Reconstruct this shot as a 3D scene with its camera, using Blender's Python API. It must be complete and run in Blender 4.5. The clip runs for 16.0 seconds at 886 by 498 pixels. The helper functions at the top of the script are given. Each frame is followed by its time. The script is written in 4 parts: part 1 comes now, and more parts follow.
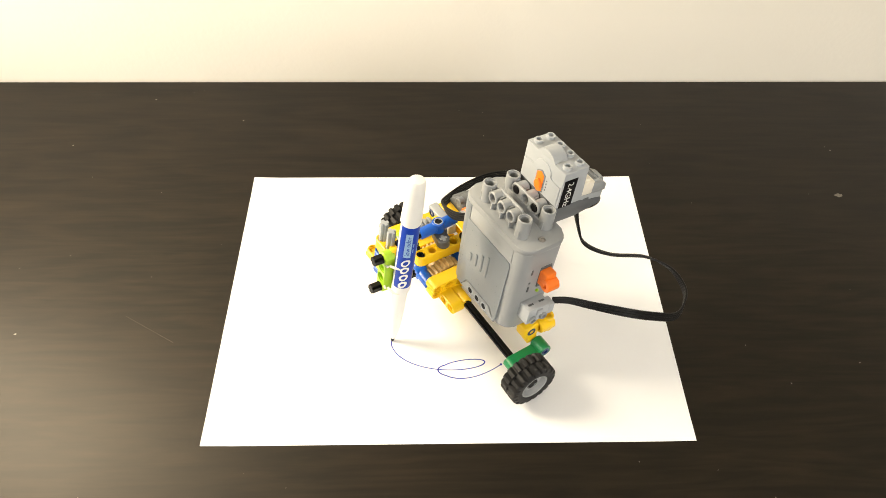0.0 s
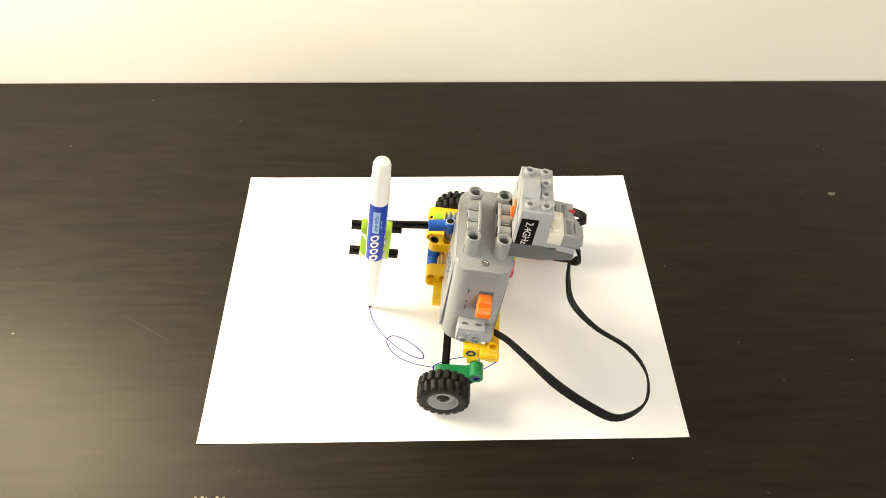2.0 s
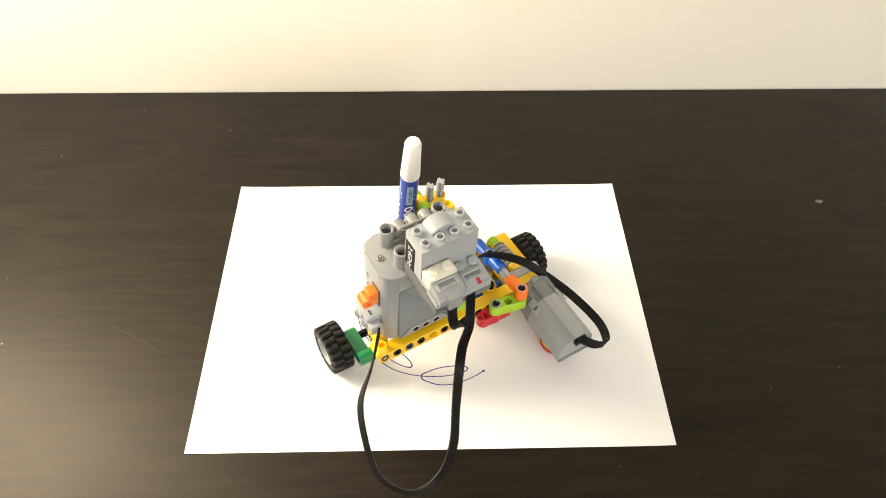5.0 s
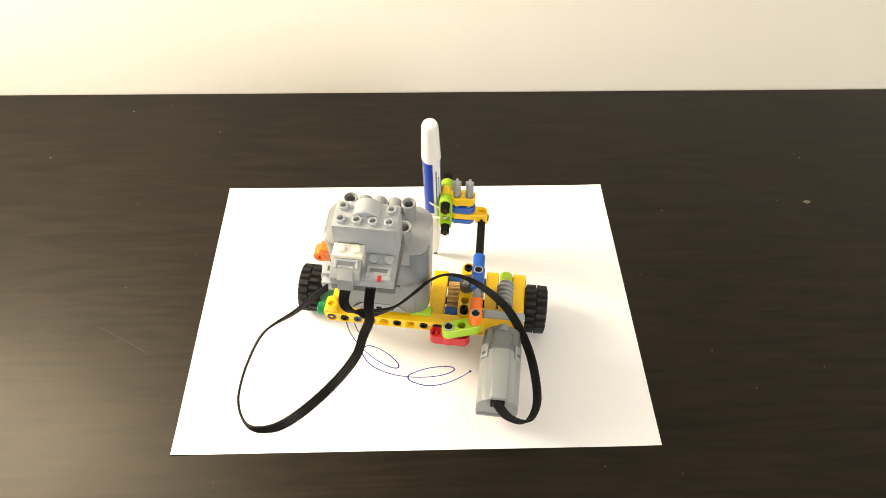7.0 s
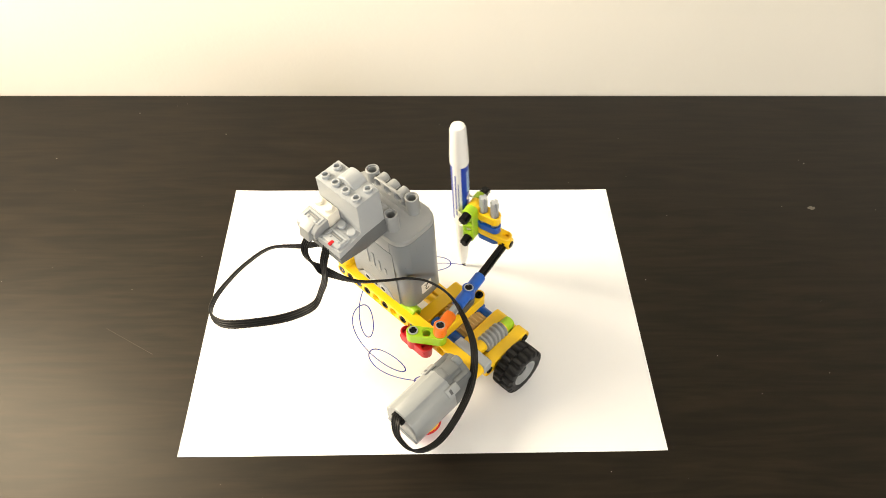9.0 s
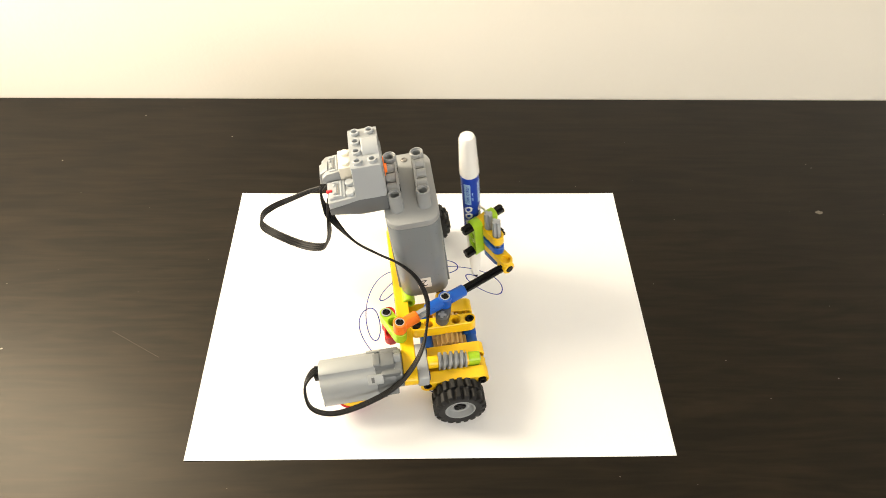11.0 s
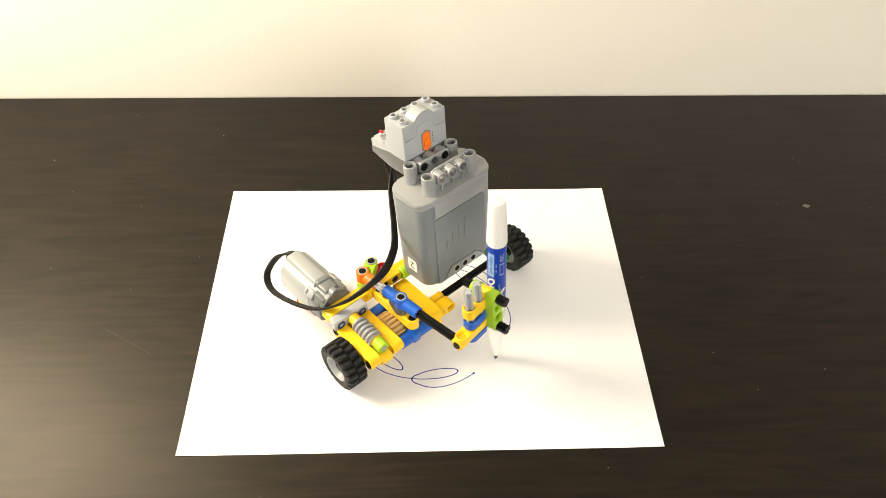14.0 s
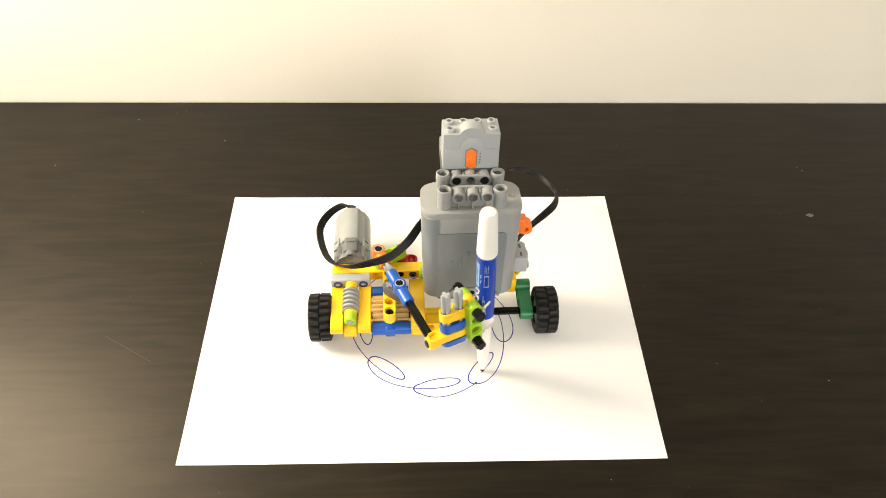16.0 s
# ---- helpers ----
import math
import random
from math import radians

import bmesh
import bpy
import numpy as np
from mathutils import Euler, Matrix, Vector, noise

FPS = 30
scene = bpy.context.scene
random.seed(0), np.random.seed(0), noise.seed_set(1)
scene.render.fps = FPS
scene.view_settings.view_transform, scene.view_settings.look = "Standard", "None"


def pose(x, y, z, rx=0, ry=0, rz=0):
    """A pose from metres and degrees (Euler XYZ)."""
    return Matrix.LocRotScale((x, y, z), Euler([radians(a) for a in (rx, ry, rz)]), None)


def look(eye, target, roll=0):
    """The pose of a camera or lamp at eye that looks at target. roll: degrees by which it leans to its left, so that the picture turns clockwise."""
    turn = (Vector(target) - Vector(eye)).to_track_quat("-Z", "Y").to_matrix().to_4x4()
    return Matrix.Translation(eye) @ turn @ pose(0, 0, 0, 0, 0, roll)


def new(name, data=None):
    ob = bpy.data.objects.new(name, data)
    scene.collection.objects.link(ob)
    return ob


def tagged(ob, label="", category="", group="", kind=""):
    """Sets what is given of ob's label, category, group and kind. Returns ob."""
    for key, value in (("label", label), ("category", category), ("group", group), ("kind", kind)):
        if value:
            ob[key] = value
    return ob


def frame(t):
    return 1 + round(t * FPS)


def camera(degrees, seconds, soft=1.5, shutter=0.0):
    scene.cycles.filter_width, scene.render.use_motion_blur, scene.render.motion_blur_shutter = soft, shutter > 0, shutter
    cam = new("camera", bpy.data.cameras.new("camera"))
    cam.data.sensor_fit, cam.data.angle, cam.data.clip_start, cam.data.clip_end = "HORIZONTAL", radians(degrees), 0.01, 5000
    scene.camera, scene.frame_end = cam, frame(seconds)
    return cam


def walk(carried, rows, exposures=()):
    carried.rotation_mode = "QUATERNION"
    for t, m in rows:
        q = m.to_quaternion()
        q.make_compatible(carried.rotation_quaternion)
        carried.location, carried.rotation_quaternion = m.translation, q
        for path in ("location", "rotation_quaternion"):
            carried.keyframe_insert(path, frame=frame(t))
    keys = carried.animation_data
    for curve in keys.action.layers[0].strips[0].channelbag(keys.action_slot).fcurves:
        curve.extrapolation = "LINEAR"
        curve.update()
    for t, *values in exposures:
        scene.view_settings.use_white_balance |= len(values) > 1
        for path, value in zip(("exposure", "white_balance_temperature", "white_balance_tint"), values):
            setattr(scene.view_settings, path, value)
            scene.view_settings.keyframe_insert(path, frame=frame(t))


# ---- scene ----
cam = camera(60.05, 16.0, soft=0.8, shutter=0.4)
walk(cam, [
    (0.0, pose(-0.0131, -0.3075, 0.3973, 40.94, -0.78, -1.09)),
    (0.5, pose(-0.0110, -0.3079, 0.3951, 41.05, -0.85, -1.17)),
    (1.0, pose(-0.0089, -0.3108, 0.3970, 41.00, -0.96, -1.29)),
    (1.5, pose(-0.0095, -0.3102, 0.3964, 40.93, -0.91, -1.20)),
    (2.0, pose(-0.0103, -0.3109, 0.3988, 41.03, -0.71, -1.23)),
    (2.5, pose(-0.0094, -0.3102, 0.3990, 41.21, -0.67, -1.25)),
    (3.0, pose(-0.0086, -0.3089, 0.3993, 41.25, -0.72, -1.17)),
    (3.5, pose(-0.0067, -0.3094, 0.3984, 41.39, -0.74, -1.32)),
    (4.0, pose(-0.0049, -0.3095, 0.3994, 41.43, -0.63, -1.38)),
    (6.5, pose(-0.0015, -0.3125, 0.4029, 41.50, -0.77, -1.49)),
    (7.0, pose(0.0034, -0.3116, 0.4023, 41.55, -0.71, -1.60)),
    (7.5, pose(0.0007, -0.3138, 0.4019, 41.79, -0.88, -1.62)),
    (8.0, pose(-0.0010, -0.3090, 0.4003, 41.59, -1.05, -1.69)),
    (8.5, pose(-0.0024, -0.3101, 0.4019, 41.72, -1.12, -1.63)),
    (9.0, pose(-0.0026, -0.3111, 0.4039, 41.68, -1.10, -1.43)),
    (9.5, pose(-0.0036, -0.3131, 0.4022, 41.77, -1.12, -1.28)),
    (10.0, pose(-0.0049, -0.3125, 0.4028, 42.03, -1.14, -1.23)),
    (12.5, pose(-0.0077, -0.3070, 0.4022, 41.74, -1.21, -1.35)),
    (13.0, pose(-0.0074, -0.3082, 0.4026, 41.94, -1.13, -1.49)),
    (13.5, pose(-0.0041, -0.3116, 0.4021, 42.00, -1.03, -1.56)),
    (14.0, pose(-0.0014, -0.3150, 0.4035, 41.96, -0.98, -1.71)),
    (14.5, pose(0.0008, -0.3150, 0.4037, 42.01, -1.01, -1.73)),
    (15.0, pose(0.0004, -0.3140, 0.4026, 42.08, -1.05, -1.77)),
    (15.5, pose(-0.0008, -0.3116, 0.4037, 42.01, -1.11, -1.62)),
    (16.0, pose(-0.0037, -0.3099, 0.4045, 42.08, -1.26, -1.53)),
], exposures=[(0.0, 0.0), (16.0, 0.0)])

# ---------------------------------------------------------------- light
world = bpy.data.worlds.new("room_daylight")
scene.world = world
world.use_nodes = True
wn = world.node_tree.nodes
sky = wn.new("ShaderNodeTexSky")
sky.sky_type, sky.sun_disc = "NISHITA", False
sky.sun_elevation, sky.sun_rotation = radians(35), radians(-70)
wn["Background"].inputs[1].default_value = 0.10
world.node_tree.links.new(sky.outputs[0], wn["Background"].inputs[0])


def opening_lamp(name, m, sx, sy, watts, colour):
    lamp = bpy.data.lights.new(name, "AREA")
    lamp.shape, lamp.size, lamp.size_y, lamp.energy, lamp.color = "RECTANGLE", sx, sy, watts, colour
    ob = new(name, lamp)
    ob.matrix_world = m
    return ob


opening_lamp("window_light_side", look((-0.515, 0.08, 0.38), (-0.1, -0.12, 0.25)), 0.20, 0.36, 8.0, (1.0, 0.845, 0.61))
# added fill lamp, out of view behind the camera, to brighten the room
opening_lamp("rear_fill_light", look((0.95, -2.58, 1.15), (0.7, 0, 0.4)), 1.6, 0.9, 42, (1.0, 0.955, 0.89))

# ---------------------------------------------------------------- materials

def nodes_of(name):
    m = bpy.data.materials.new(name)
    m.use_nodes = True
    return m, m.node_tree.nodes, m.node_tree.links, m.node_tree.nodes["Principled BSDF"]


def plastic(name, rgb, rough=0.3, fleck=0.06, grain=900.0, spec=0.5, metal=0.0):
    """Moulded plastic: slight colour drift, fine scuffs in the gloss, faint relief."""
    m, n, l, b = nodes_of(name)
    tc = n.new("ShaderNodeTexCoord")
    big, fine = n.new("ShaderNodeTexNoise"), n.new("ShaderNodeTexNoise")
    big.inputs["Scale"].default_value, fine.inputs["Scale"].default_value = 60.0, grain
    big.inputs["Detail"].default_value, fine.inputs["Detail"].default_value = 4.0, 3.0
    l.new(tc.outputs["Object"], big.inputs["Vector"]), l.new(tc.outputs["Object"], fine.inputs["Vector"])
    mix = n.new("ShaderNodeMix")
    mix.data_type = "RGBA"
    mix.inputs["A"].default_value = (*[c * (1 - fleck) for c in rgb], 1)
    mix.inputs["B"].default_value = (*[min(1, c * (1 + fleck) + 0.004) for c in rgb], 1)
    l.new(big.outputs["Fac"], mix.inputs["Factor"])
    l.new(mix.outputs["Result"], b.inputs["Base Color"])
    rr = n.new("ShaderNodeMapRange")
    rr.inputs["To Min"].default_value, rr.inputs["To Max"].default_value = rough * 0.75, rough * 1.3
    l.new(fine.outputs["Fac"], rr.inputs["Value"]), l.new(rr.outputs["Result"], b.inputs["Roughness"])
    bump = n.new("ShaderNodeBump")
    bump.inputs["Strength"].default_value, bump.inputs["Distance"].default_value = 0.12, 0.0002
    l.new(fine.outputs["Fac"], bump.inputs["Height"]), l.new(bump.outputs["Normal"], b.inputs["Normal"])
    b.inputs["Specular IOR Level"].default_value = spec
    b.inputs["Metallic"].default_value = metal
    return m


YELLOW = plastic("yellow_plastic", (0.93, 0.59, 0.008))
BLUE = plastic("blue_plastic", (0.005, 0.10, 0.52))
NAVY = plastic("dark_blue_plastic", (0.01, 0.035, 0.14))
LIME = plastic("lime_plastic", (0.36, 0.60, 0.02))
ORANGE = plastic("orange_plastic", (0.95, 0.20, 0.012))
GREEN = plastic("green_plastic", (0.004, 0.20, 0.065))
RED = plastic("red_plastic", (0.55, 0.008, 0.015))
GREY = plastic("light_grey_plastic", (0.295, 0.311, 0.322), 0.38)
PALE = plastic("pale_grey_plastic", (0.385, 0.412, 0.44), 0.38)
MID = plastic("mid_grey_plastic", (0.185, 0.207, 0.227), 0.3)
BASE = plastic("receiver_base_plastic", (0.125, 0.135, 0.143), 0.4)
CASING = plastic("motor_casing_plastic", (0.33, 0.352, 0.362), 0.34)
NOSE = plastic("motor_front_plastic", (0.15, 0.163, 0.17), 0.34)
DARK = plastic("dark_grey_plastic", (0.085, 0.09, 0.095), 0.4)
BLACK = plastic("black_plastic", (0.005, 0.005, 0.0055), 0.4, 0.2, 900.0, 0.16)
# near-black for plugs that paint the shade inside holes
HOLE_SHADE = plastic("hole_shade_plastic", (0.008, 0.008, 0.008), 0.6, 0.1, 900.0, 0.1)
TAN = plastic("tan_plastic", (0.58, 0.40, 0.17), 0.4)
WHITE = plastic("white_plastic", (0.82, 0.82, 0.80), 0.3, 0.03)
IVORY = plastic("ivory_plastic", (0.80, 0.76, 0.66), 0.35, 0.03)
RUBBER = plastic("tyre_rubber", (0.016, 0.016, 0.0165), 0.55, 0.25, 1500.0, 0.25)
CORD = plastic("cable_rubber", (0.006, 0.006, 0.0065), 0.42, 0.25, 1200.0, 0.22)
BAND = plastic("rubber_band", (0.80, 0.76, 0.66), 0.5)
STEEL = plastic("screw_steel", (0.32, 0.31, 0.30), 0.4, 0.05, 900.0, 0.5, 1.0)
INKBLUE = plastic("label_blue_film", (0.004, 0.045, 0.40), 0.3, 0.04, 900.0, 0.3)
PANEL = plastic("pale_blue_print", (0.30, 0.48, 0.72), 0.35, 0.04)
STICKER = plastic("paper_sticker", (0.78, 0.76, 0.70), 0.6, 0.03)
PRINT = plastic("black_print", (0.012, 0.012, 0.012), 0.5)
LINE = plastic("marker_line", (0.032, 0.046, 0.36), 0.7, 0.35, 700.0, 0.2)


def wood_material():
    """Black-brown veneer: long grain, pale pores, satin lacquer with smears."""
    m, n, l, b = nodes_of("black_brown_veneer")
    tc = n.new("ShaderNodeTexCoord")
    mp = n.new("ShaderNodeMapping")
    mp.inputs["Scale"].default_value = (6.0, 52.0, 52.0)
    l.new(tc.outputs["Object"], mp.inputs["Vector"])
    warp, grain, fine, smear = (n.new("ShaderNodeTexNoise") for _ in range(4))
    warp.inputs["Scale"].default_value, warp.inputs["Detail"].default_value = 0.8, 2.0
    l.new(mp.outputs["Vector"], warp.inputs["Vector"])
    add = n.new("ShaderNodeMixRGB")
    add.blend_type, add.inputs[0].default_value = "ADD", 2.6
    l.new(mp.outputs["Vector"], add.inputs[1]), l.new(warp.outputs["Color"], add.inputs[2])
    grain.inputs["Scale"].default_value, grain.inputs["Detail"].default_value = 3.5, 8.0
    l.new(add.outputs[0], grain.inputs["Vector"])
    fm = n.new("ShaderNodeMapping")
    fm.inputs["Scale"].default_value = (14.0, 700.0, 700.0)
    l.new(tc.outputs["Object"], fm.inputs["Vector"])
    fine.inputs["Scale"].default_value, fine.inputs["Detail"].default_value = 1.0, 4.0
    l.new(fm.outputs["Vector"], fine.inputs["Vector"])
    ramp = n.new("ShaderNodeValToRGB")
    ramp.color_ramp.elements[0].position, ramp.color_ramp.elements[0].color = 0.36, (0.0016, 0.0010, 0.0005, 1)
    ramp.color_ramp.elements[1].position, ramp.color_ramp.elements[1].color = 0.72, (0.0125, 0.0082, 0.0044, 1)
    l.new(grain.outputs["Fac"], ramp.inputs["Fac"])
    mul = n.new("ShaderNodeMixRGB")
    mul.blend_type, mul.inputs[0].default_value = "OVERLAY", 0.28
    l.new(ramp.outputs["Color"], mul.inputs[1]), l.new(fine.outputs["Fac"], mul.inputs[2])
    l.new(mul.outputs[0], b.inputs["Base Color"])
    b.inputs["Specular IOR Level"].default_value = 0.26
    b.inputs["Specular Tint"].default_value = (1.0, 0.92, 0.80, 1)
    smear.inputs["Scale"].default_value, smear.inputs["Detail"].default_value = 7.0, 5.0
    l.new(tc.outputs["Object"], smear.inputs["Vector"])
    rr = n.new("ShaderNodeMapRange")
    rr.inputs["To Min"].default_value, rr.inputs["To Max"].default_value = 0.42, 0.52
    l.new(smear.outputs["Fac"], rr.inputs["Value"]), l.new(rr.outputs["Result"], b.inputs["Roughness"])
    bump = n.new("ShaderNodeBump")
    bump.inputs["Strength"].default_value, bump.inputs["Distance"].default_value = 0.05, 0.0003
    l.new(fine.outputs["Fac"], bump.inputs["Height"]), l.new(bump.outputs["Normal"], b.inputs["Normal"])
    return m


def matte(name, rgb, scale=9.0, fleck=0.04, rough=0.85, relief=0.15, fine_scale=260.0):
    m = plastic(name, rgb, rough, fleck, fine_scale, 0.3)
    n = m.node_tree.nodes
    for k in n:
        if k.type == "TEX_NOISE" and k.inputs["Scale"].default_value == 60.0:
            k.inputs["Scale"].default_value = scale
        if k.type == "BUMP":
            k.inputs["Strength"].default_value = relief
            k.inputs["Distance"].default_value = 0.001
    return m


WOOD = wood_material()
PLASTER = matte("cream_wall_paint", (0.82, 0.79, 0.715), 3.0, 0.03)
CEIL = matte("ceiling_paint", (0.80, 0.79, 0.76), 3.0)
FLOORM = matte("floor_boards", (0.28, 0.19, 0.11), 6.0, 0.15, 0.5)
PAPER = matte("white_copy_paper", (0.87, 0.885, 0.92), 25.0, 0.012, 0.9, 0.1, 1800.0)
SCUFF = matte("scuffed_veneer", (0.07, 0.058, 0.046), 200.0, 0.3)
SMUDGE = matte("dried_smudge", (0.17, 0.155, 0.13), 900.0, 0.5)
DUST = matte("pale_dust", (0.34, 0.32, 0.28), 200.0, 0.2)

# ---------------------------------------------------------------- mesh tools
U = 0.008
SCALE = Matrix.Diagonal((U, U, U, 1))


def link_mesh(name, bm, material, smooth=35.0):
    me = bpy.data.meshes.new(name)
    bmesh.ops.recalc_face_normals(bm, faces=bm.faces[:])
    bm.to_mesh(me)
    bm.free()
    me.materials.append(material)
    if smooth:
        me.polygons.foreach_set("use_smooth", [True] * len(me.polygons))
        me.set_sharp_from_angle(angle=radians(smooth))
    return new(name, me)


def part(name, bm, material, parent, label="", modules=True, m=None):
    """One mesh under a thing or part; its numbers are in studs of 8 mm unless told otherwise."""
    if m:
        bm.transform(m)
    if modules:
        bm.transform(SCALE)
    ob = link_mesh(name, bm, material)
    ob.parent = parent
    return tagged(ob, label) if label else ob


def box(bm, lo, hi, r=0.06, seg=2):
    g = bmesh.ops.create_cube(bm, size=1.0)["verts"]
    c, s = [(a + b) / 2 for a, b in zip(lo, hi)], [b - a for a, b in zip(lo, hi)]
    bmesh.ops.transform(bm, matrix=Matrix.Translation(c) @ Matrix.Diagonal((*s, 1)), verts=g)
    if r:
        es = list({e for v in g for e in v.link_edges})
        bmesh.ops.bevel(bm, geom=es, offset=r, segments=seg, affect="EDGES", profile=0.5)
    return bm


def axis_matrix(p, d):
    return Matrix.Translation(p) @ Vector(d).to_track_quat("Z", "Y").to_matrix().to_4x4()


def lathe(bm, profile, m=Matrix(), seg=28, closed=False):
    """Turns (radius, height) pairs about the local z axis of m."""
    rings = []
    for r, h in profile:
        if r < 1e-6:
            rings.append([bm.verts.new(m @ Vector((0, 0, h)))])
        else:
            rings.append([bm.verts.new(m @ Vector((r * math.cos(2 * math.pi * i / seg), r * math.sin(2 * math.pi * i / seg), h))) for i in range(seg)])
    pairs = list(zip(rings, rings[1:])) + ([(rings[-1], rings[0])] if closed else [])
    for a, b in pairs:
        for i in range(seg):
            j = (i + 1) % seg
            q = [a[i % len(a)], a[j % len(a)], b[j % len(b)], b[i % len(b)]]
            q = list(dict.fromkeys(q))
            if len(q) > 2:
                bm.faces.new(q)
    return bm


def rod(bm, p0, p1, r, e=0.05, seg=24):
    h = (Vector(p1) - Vector(p0)).length
    return lathe(bm, [(0, 0), (r - e, 0), (r, e), (r, h - e), (r - e, h), (0, h)], axis_matrix(p0, Vector(p1) - Vector(p0)), seg)


def tube(bm, p0, p1, r, ri, e=0.05, seg=24):
    h = (Vector(p1) - Vector(p0)).length
    return lathe(bm, [(ri, 0), (r - e, 0), (r, e), (r, h - e), (r - e, h), (ri, h)], axis_matrix(p0, Vector(p1) - Vector(p0)), seg, True)


def axle(bm, p0, p1, r=0.30, w=0.11):
    """A cross-shaped axle."""
    h, m = (Vector(p1) - Vector(p0)).length, axis_matrix(p0, Vector(p1) - Vector(p0))
    pts = [(r, -w), (r, w), (w, w), (w, r), (-w, r), (-w, w), (-r, w), (-r, -w), (-w, -w), (-w, -r), (w, -r), (w, -w)]
    lo = [bm.verts.new(m @ Vector((x, y, 0))) for x, y in pts]
    hi = [bm.verts.new(m @ Vector((x, y, h))) for x, y in pts]
    bm.faces.new(lo[::-1]), bm.faces.new(hi)
    for i in range(12):
        j = (i + 1) % 12
        bm.faces.new((lo[i], lo[j], hi[j], hi[i]))
    return bm


def frame_of(p, along, hole):
    u, w = Vector(along).normalized(), Vector(hole).normalized()
    v = w.cross(u)
    return Matrix.Translation(p) @ Matrix((u, v, w)).transposed().to_4x4()


def beam(bm, n, m, th=0.98, bore=0.31):
    """A studless beam of n holes, with rounded ends, chamfered rims and counterbored holes.
    Local x runs along it from the first hole, local z through the holes."""
    seg, h, c = 24, th / 2, 0.05
    for k in range(n):
        def rim(a, half):
            ca, sa = math.cos(a), math.sin(a)
            if (ca > 0.01 and k == n - 1) or (ca < -0.01 and k == 0):
                return k + half * ca, half * sa
            s = min(0.5 / max(abs(ca), 1e-6), 0.5 / max(abs(sa), 1e-6))
            return k + s * ca, s * sa * half / 0.5
        ang = [2 * math.pi * i / seg for i in range(seg)]
        levels = [[(*rim(a, 0.445), h) for a in ang], [(*rim(a, 0.49), h - c) for a in ang]]
        levels += [[(x, y, -z) for x, y, z in lv] for lv in levels[::-1]]
        bores = [[(k + r * math.cos(a), r * math.sin(a), z) for a in ang] for r, z in
                 ((0.39, h), (0.39, h - 0.1), (bore, h - 0.1), (bore, 0.1 - h), (0.39, 0.1 - h), (0.39, -h))]
        ov = [[bm.verts.new(m @ Vector(p)) for p in lv] for lv in levels]
        iv = [[bm.verts.new(m @ Vector(p)) for p in lv] for lv in bores]
        for i in range(seg):
            j = (i + 1) % seg
            mid = (ang[i] + math.pi / seg)
            cm = math.cos(mid)
            shared = abs(cm) > 0.7072 and not ((cm > 0 and k == n - 1) or (cm < 0 and k == 0))
            for a, b in zip(iv, iv[1:]):
                bm.faces.new((a[i], a[j], b[j], b[i]))
            bm.faces.new((ov[0][i], ov[0][j], iv[0][j], iv[0][i]))
            bm.faces.new((ov[3][j], ov[3][i], iv[5][i], iv[5][j]))
            if not shared:
                for a, b in zip(ov, ov[1:]):
                    bm.faces.new((a[i], b[i], b[j], a[j]))
    bmesh.ops.remove_doubles(bm, verts=bm.verts[:], dist=1e-4)
    return bm


def rounded(x0, x1, y0, y1, r, seg=6):
    out = []
    for cx, cy, a0 in ((x1 - r, y1 - r, 0), (x0 + r, y1 - r, 90), (x0 + r, y0 + r, 180), (x1 - r, y0 + r, 270)):
        out += [(cx + r * math.cos(radians(a0 + 90 * i / seg)), cy + r * math.sin(radians(a0 + 90 * i / seg))) for i in range(seg + 1)]
    return out


def prism(bm, outline, z0, z1, m=Matrix(), bevel=0.06, taper=1.0, centre=None):
    """An upright block over an outline; its foot is drawn in towards the centre by taper."""
    cx, cy = centre or (sum(p[0] for p in outline) / len(outline), sum(p[1] for p in outline) / len(outline))
    lo = [bm.verts.new(m @ Vector((cx + (x - cx) * taper, cy + (y - cy) * taper, z0))) for x, y in outline]
    hi = [bm.verts.new(m @ Vector((x, y, z1))) for x, y in outline]
    f0, f1, n = bm.faces.new(lo[::-1]), bm.faces.new(hi), len(lo)
    for i in range(n):
        bm.faces.new((lo[i], lo[(i + 1) % n], hi[(i + 1) % n], hi[i]))
    if bevel:
        bmesh.ops.bevel(bm, geom=list(f0.edges) + list(f1.edges), offset=bevel, segments=2, affect="EDGES", profile=0.5)
    return bm


def lettering(name, body, size, m, material, parent, label=""):
    """Built-in letters turned into a thin mesh, centred on m."""
    cu = bpy.data.curves.new(name, "FONT")
    cu.body, cu.size, cu.extrude, cu.align_x, cu.align_y = body, size, 0.004, "CENTER", "CENTER"
    tmp = bpy.data.objects.new(name, cu)
    me = bpy.data.meshes.new_from_object(tmp)
    bpy.data.objects.remove(tmp)
    bm = bmesh.new()
    bm.from_mesh(me)
    bm.transform(m)
    return part(name, bm, material, parent, label)


def smooth_path(points, steps=10):
    """A rounded curve through the points."""
    p = [Vector(q) for q in points]
    p = [2 * p[0] - p[1]] + p + [2 * p[-1] - p[-2]]
    out = []
    for a, b, c, d in zip(p, p[1:], p[2:], p[3:]):
        for i in range(steps):
            t = i / steps
            out.append(0.5 * ((2 * b) + (c - a) * t + (2 * a - 5 * b + 4 * c - d) * t * t + (3 * b - a - 3 * c + d) * t ** 3))
    return out + [p[-2]]


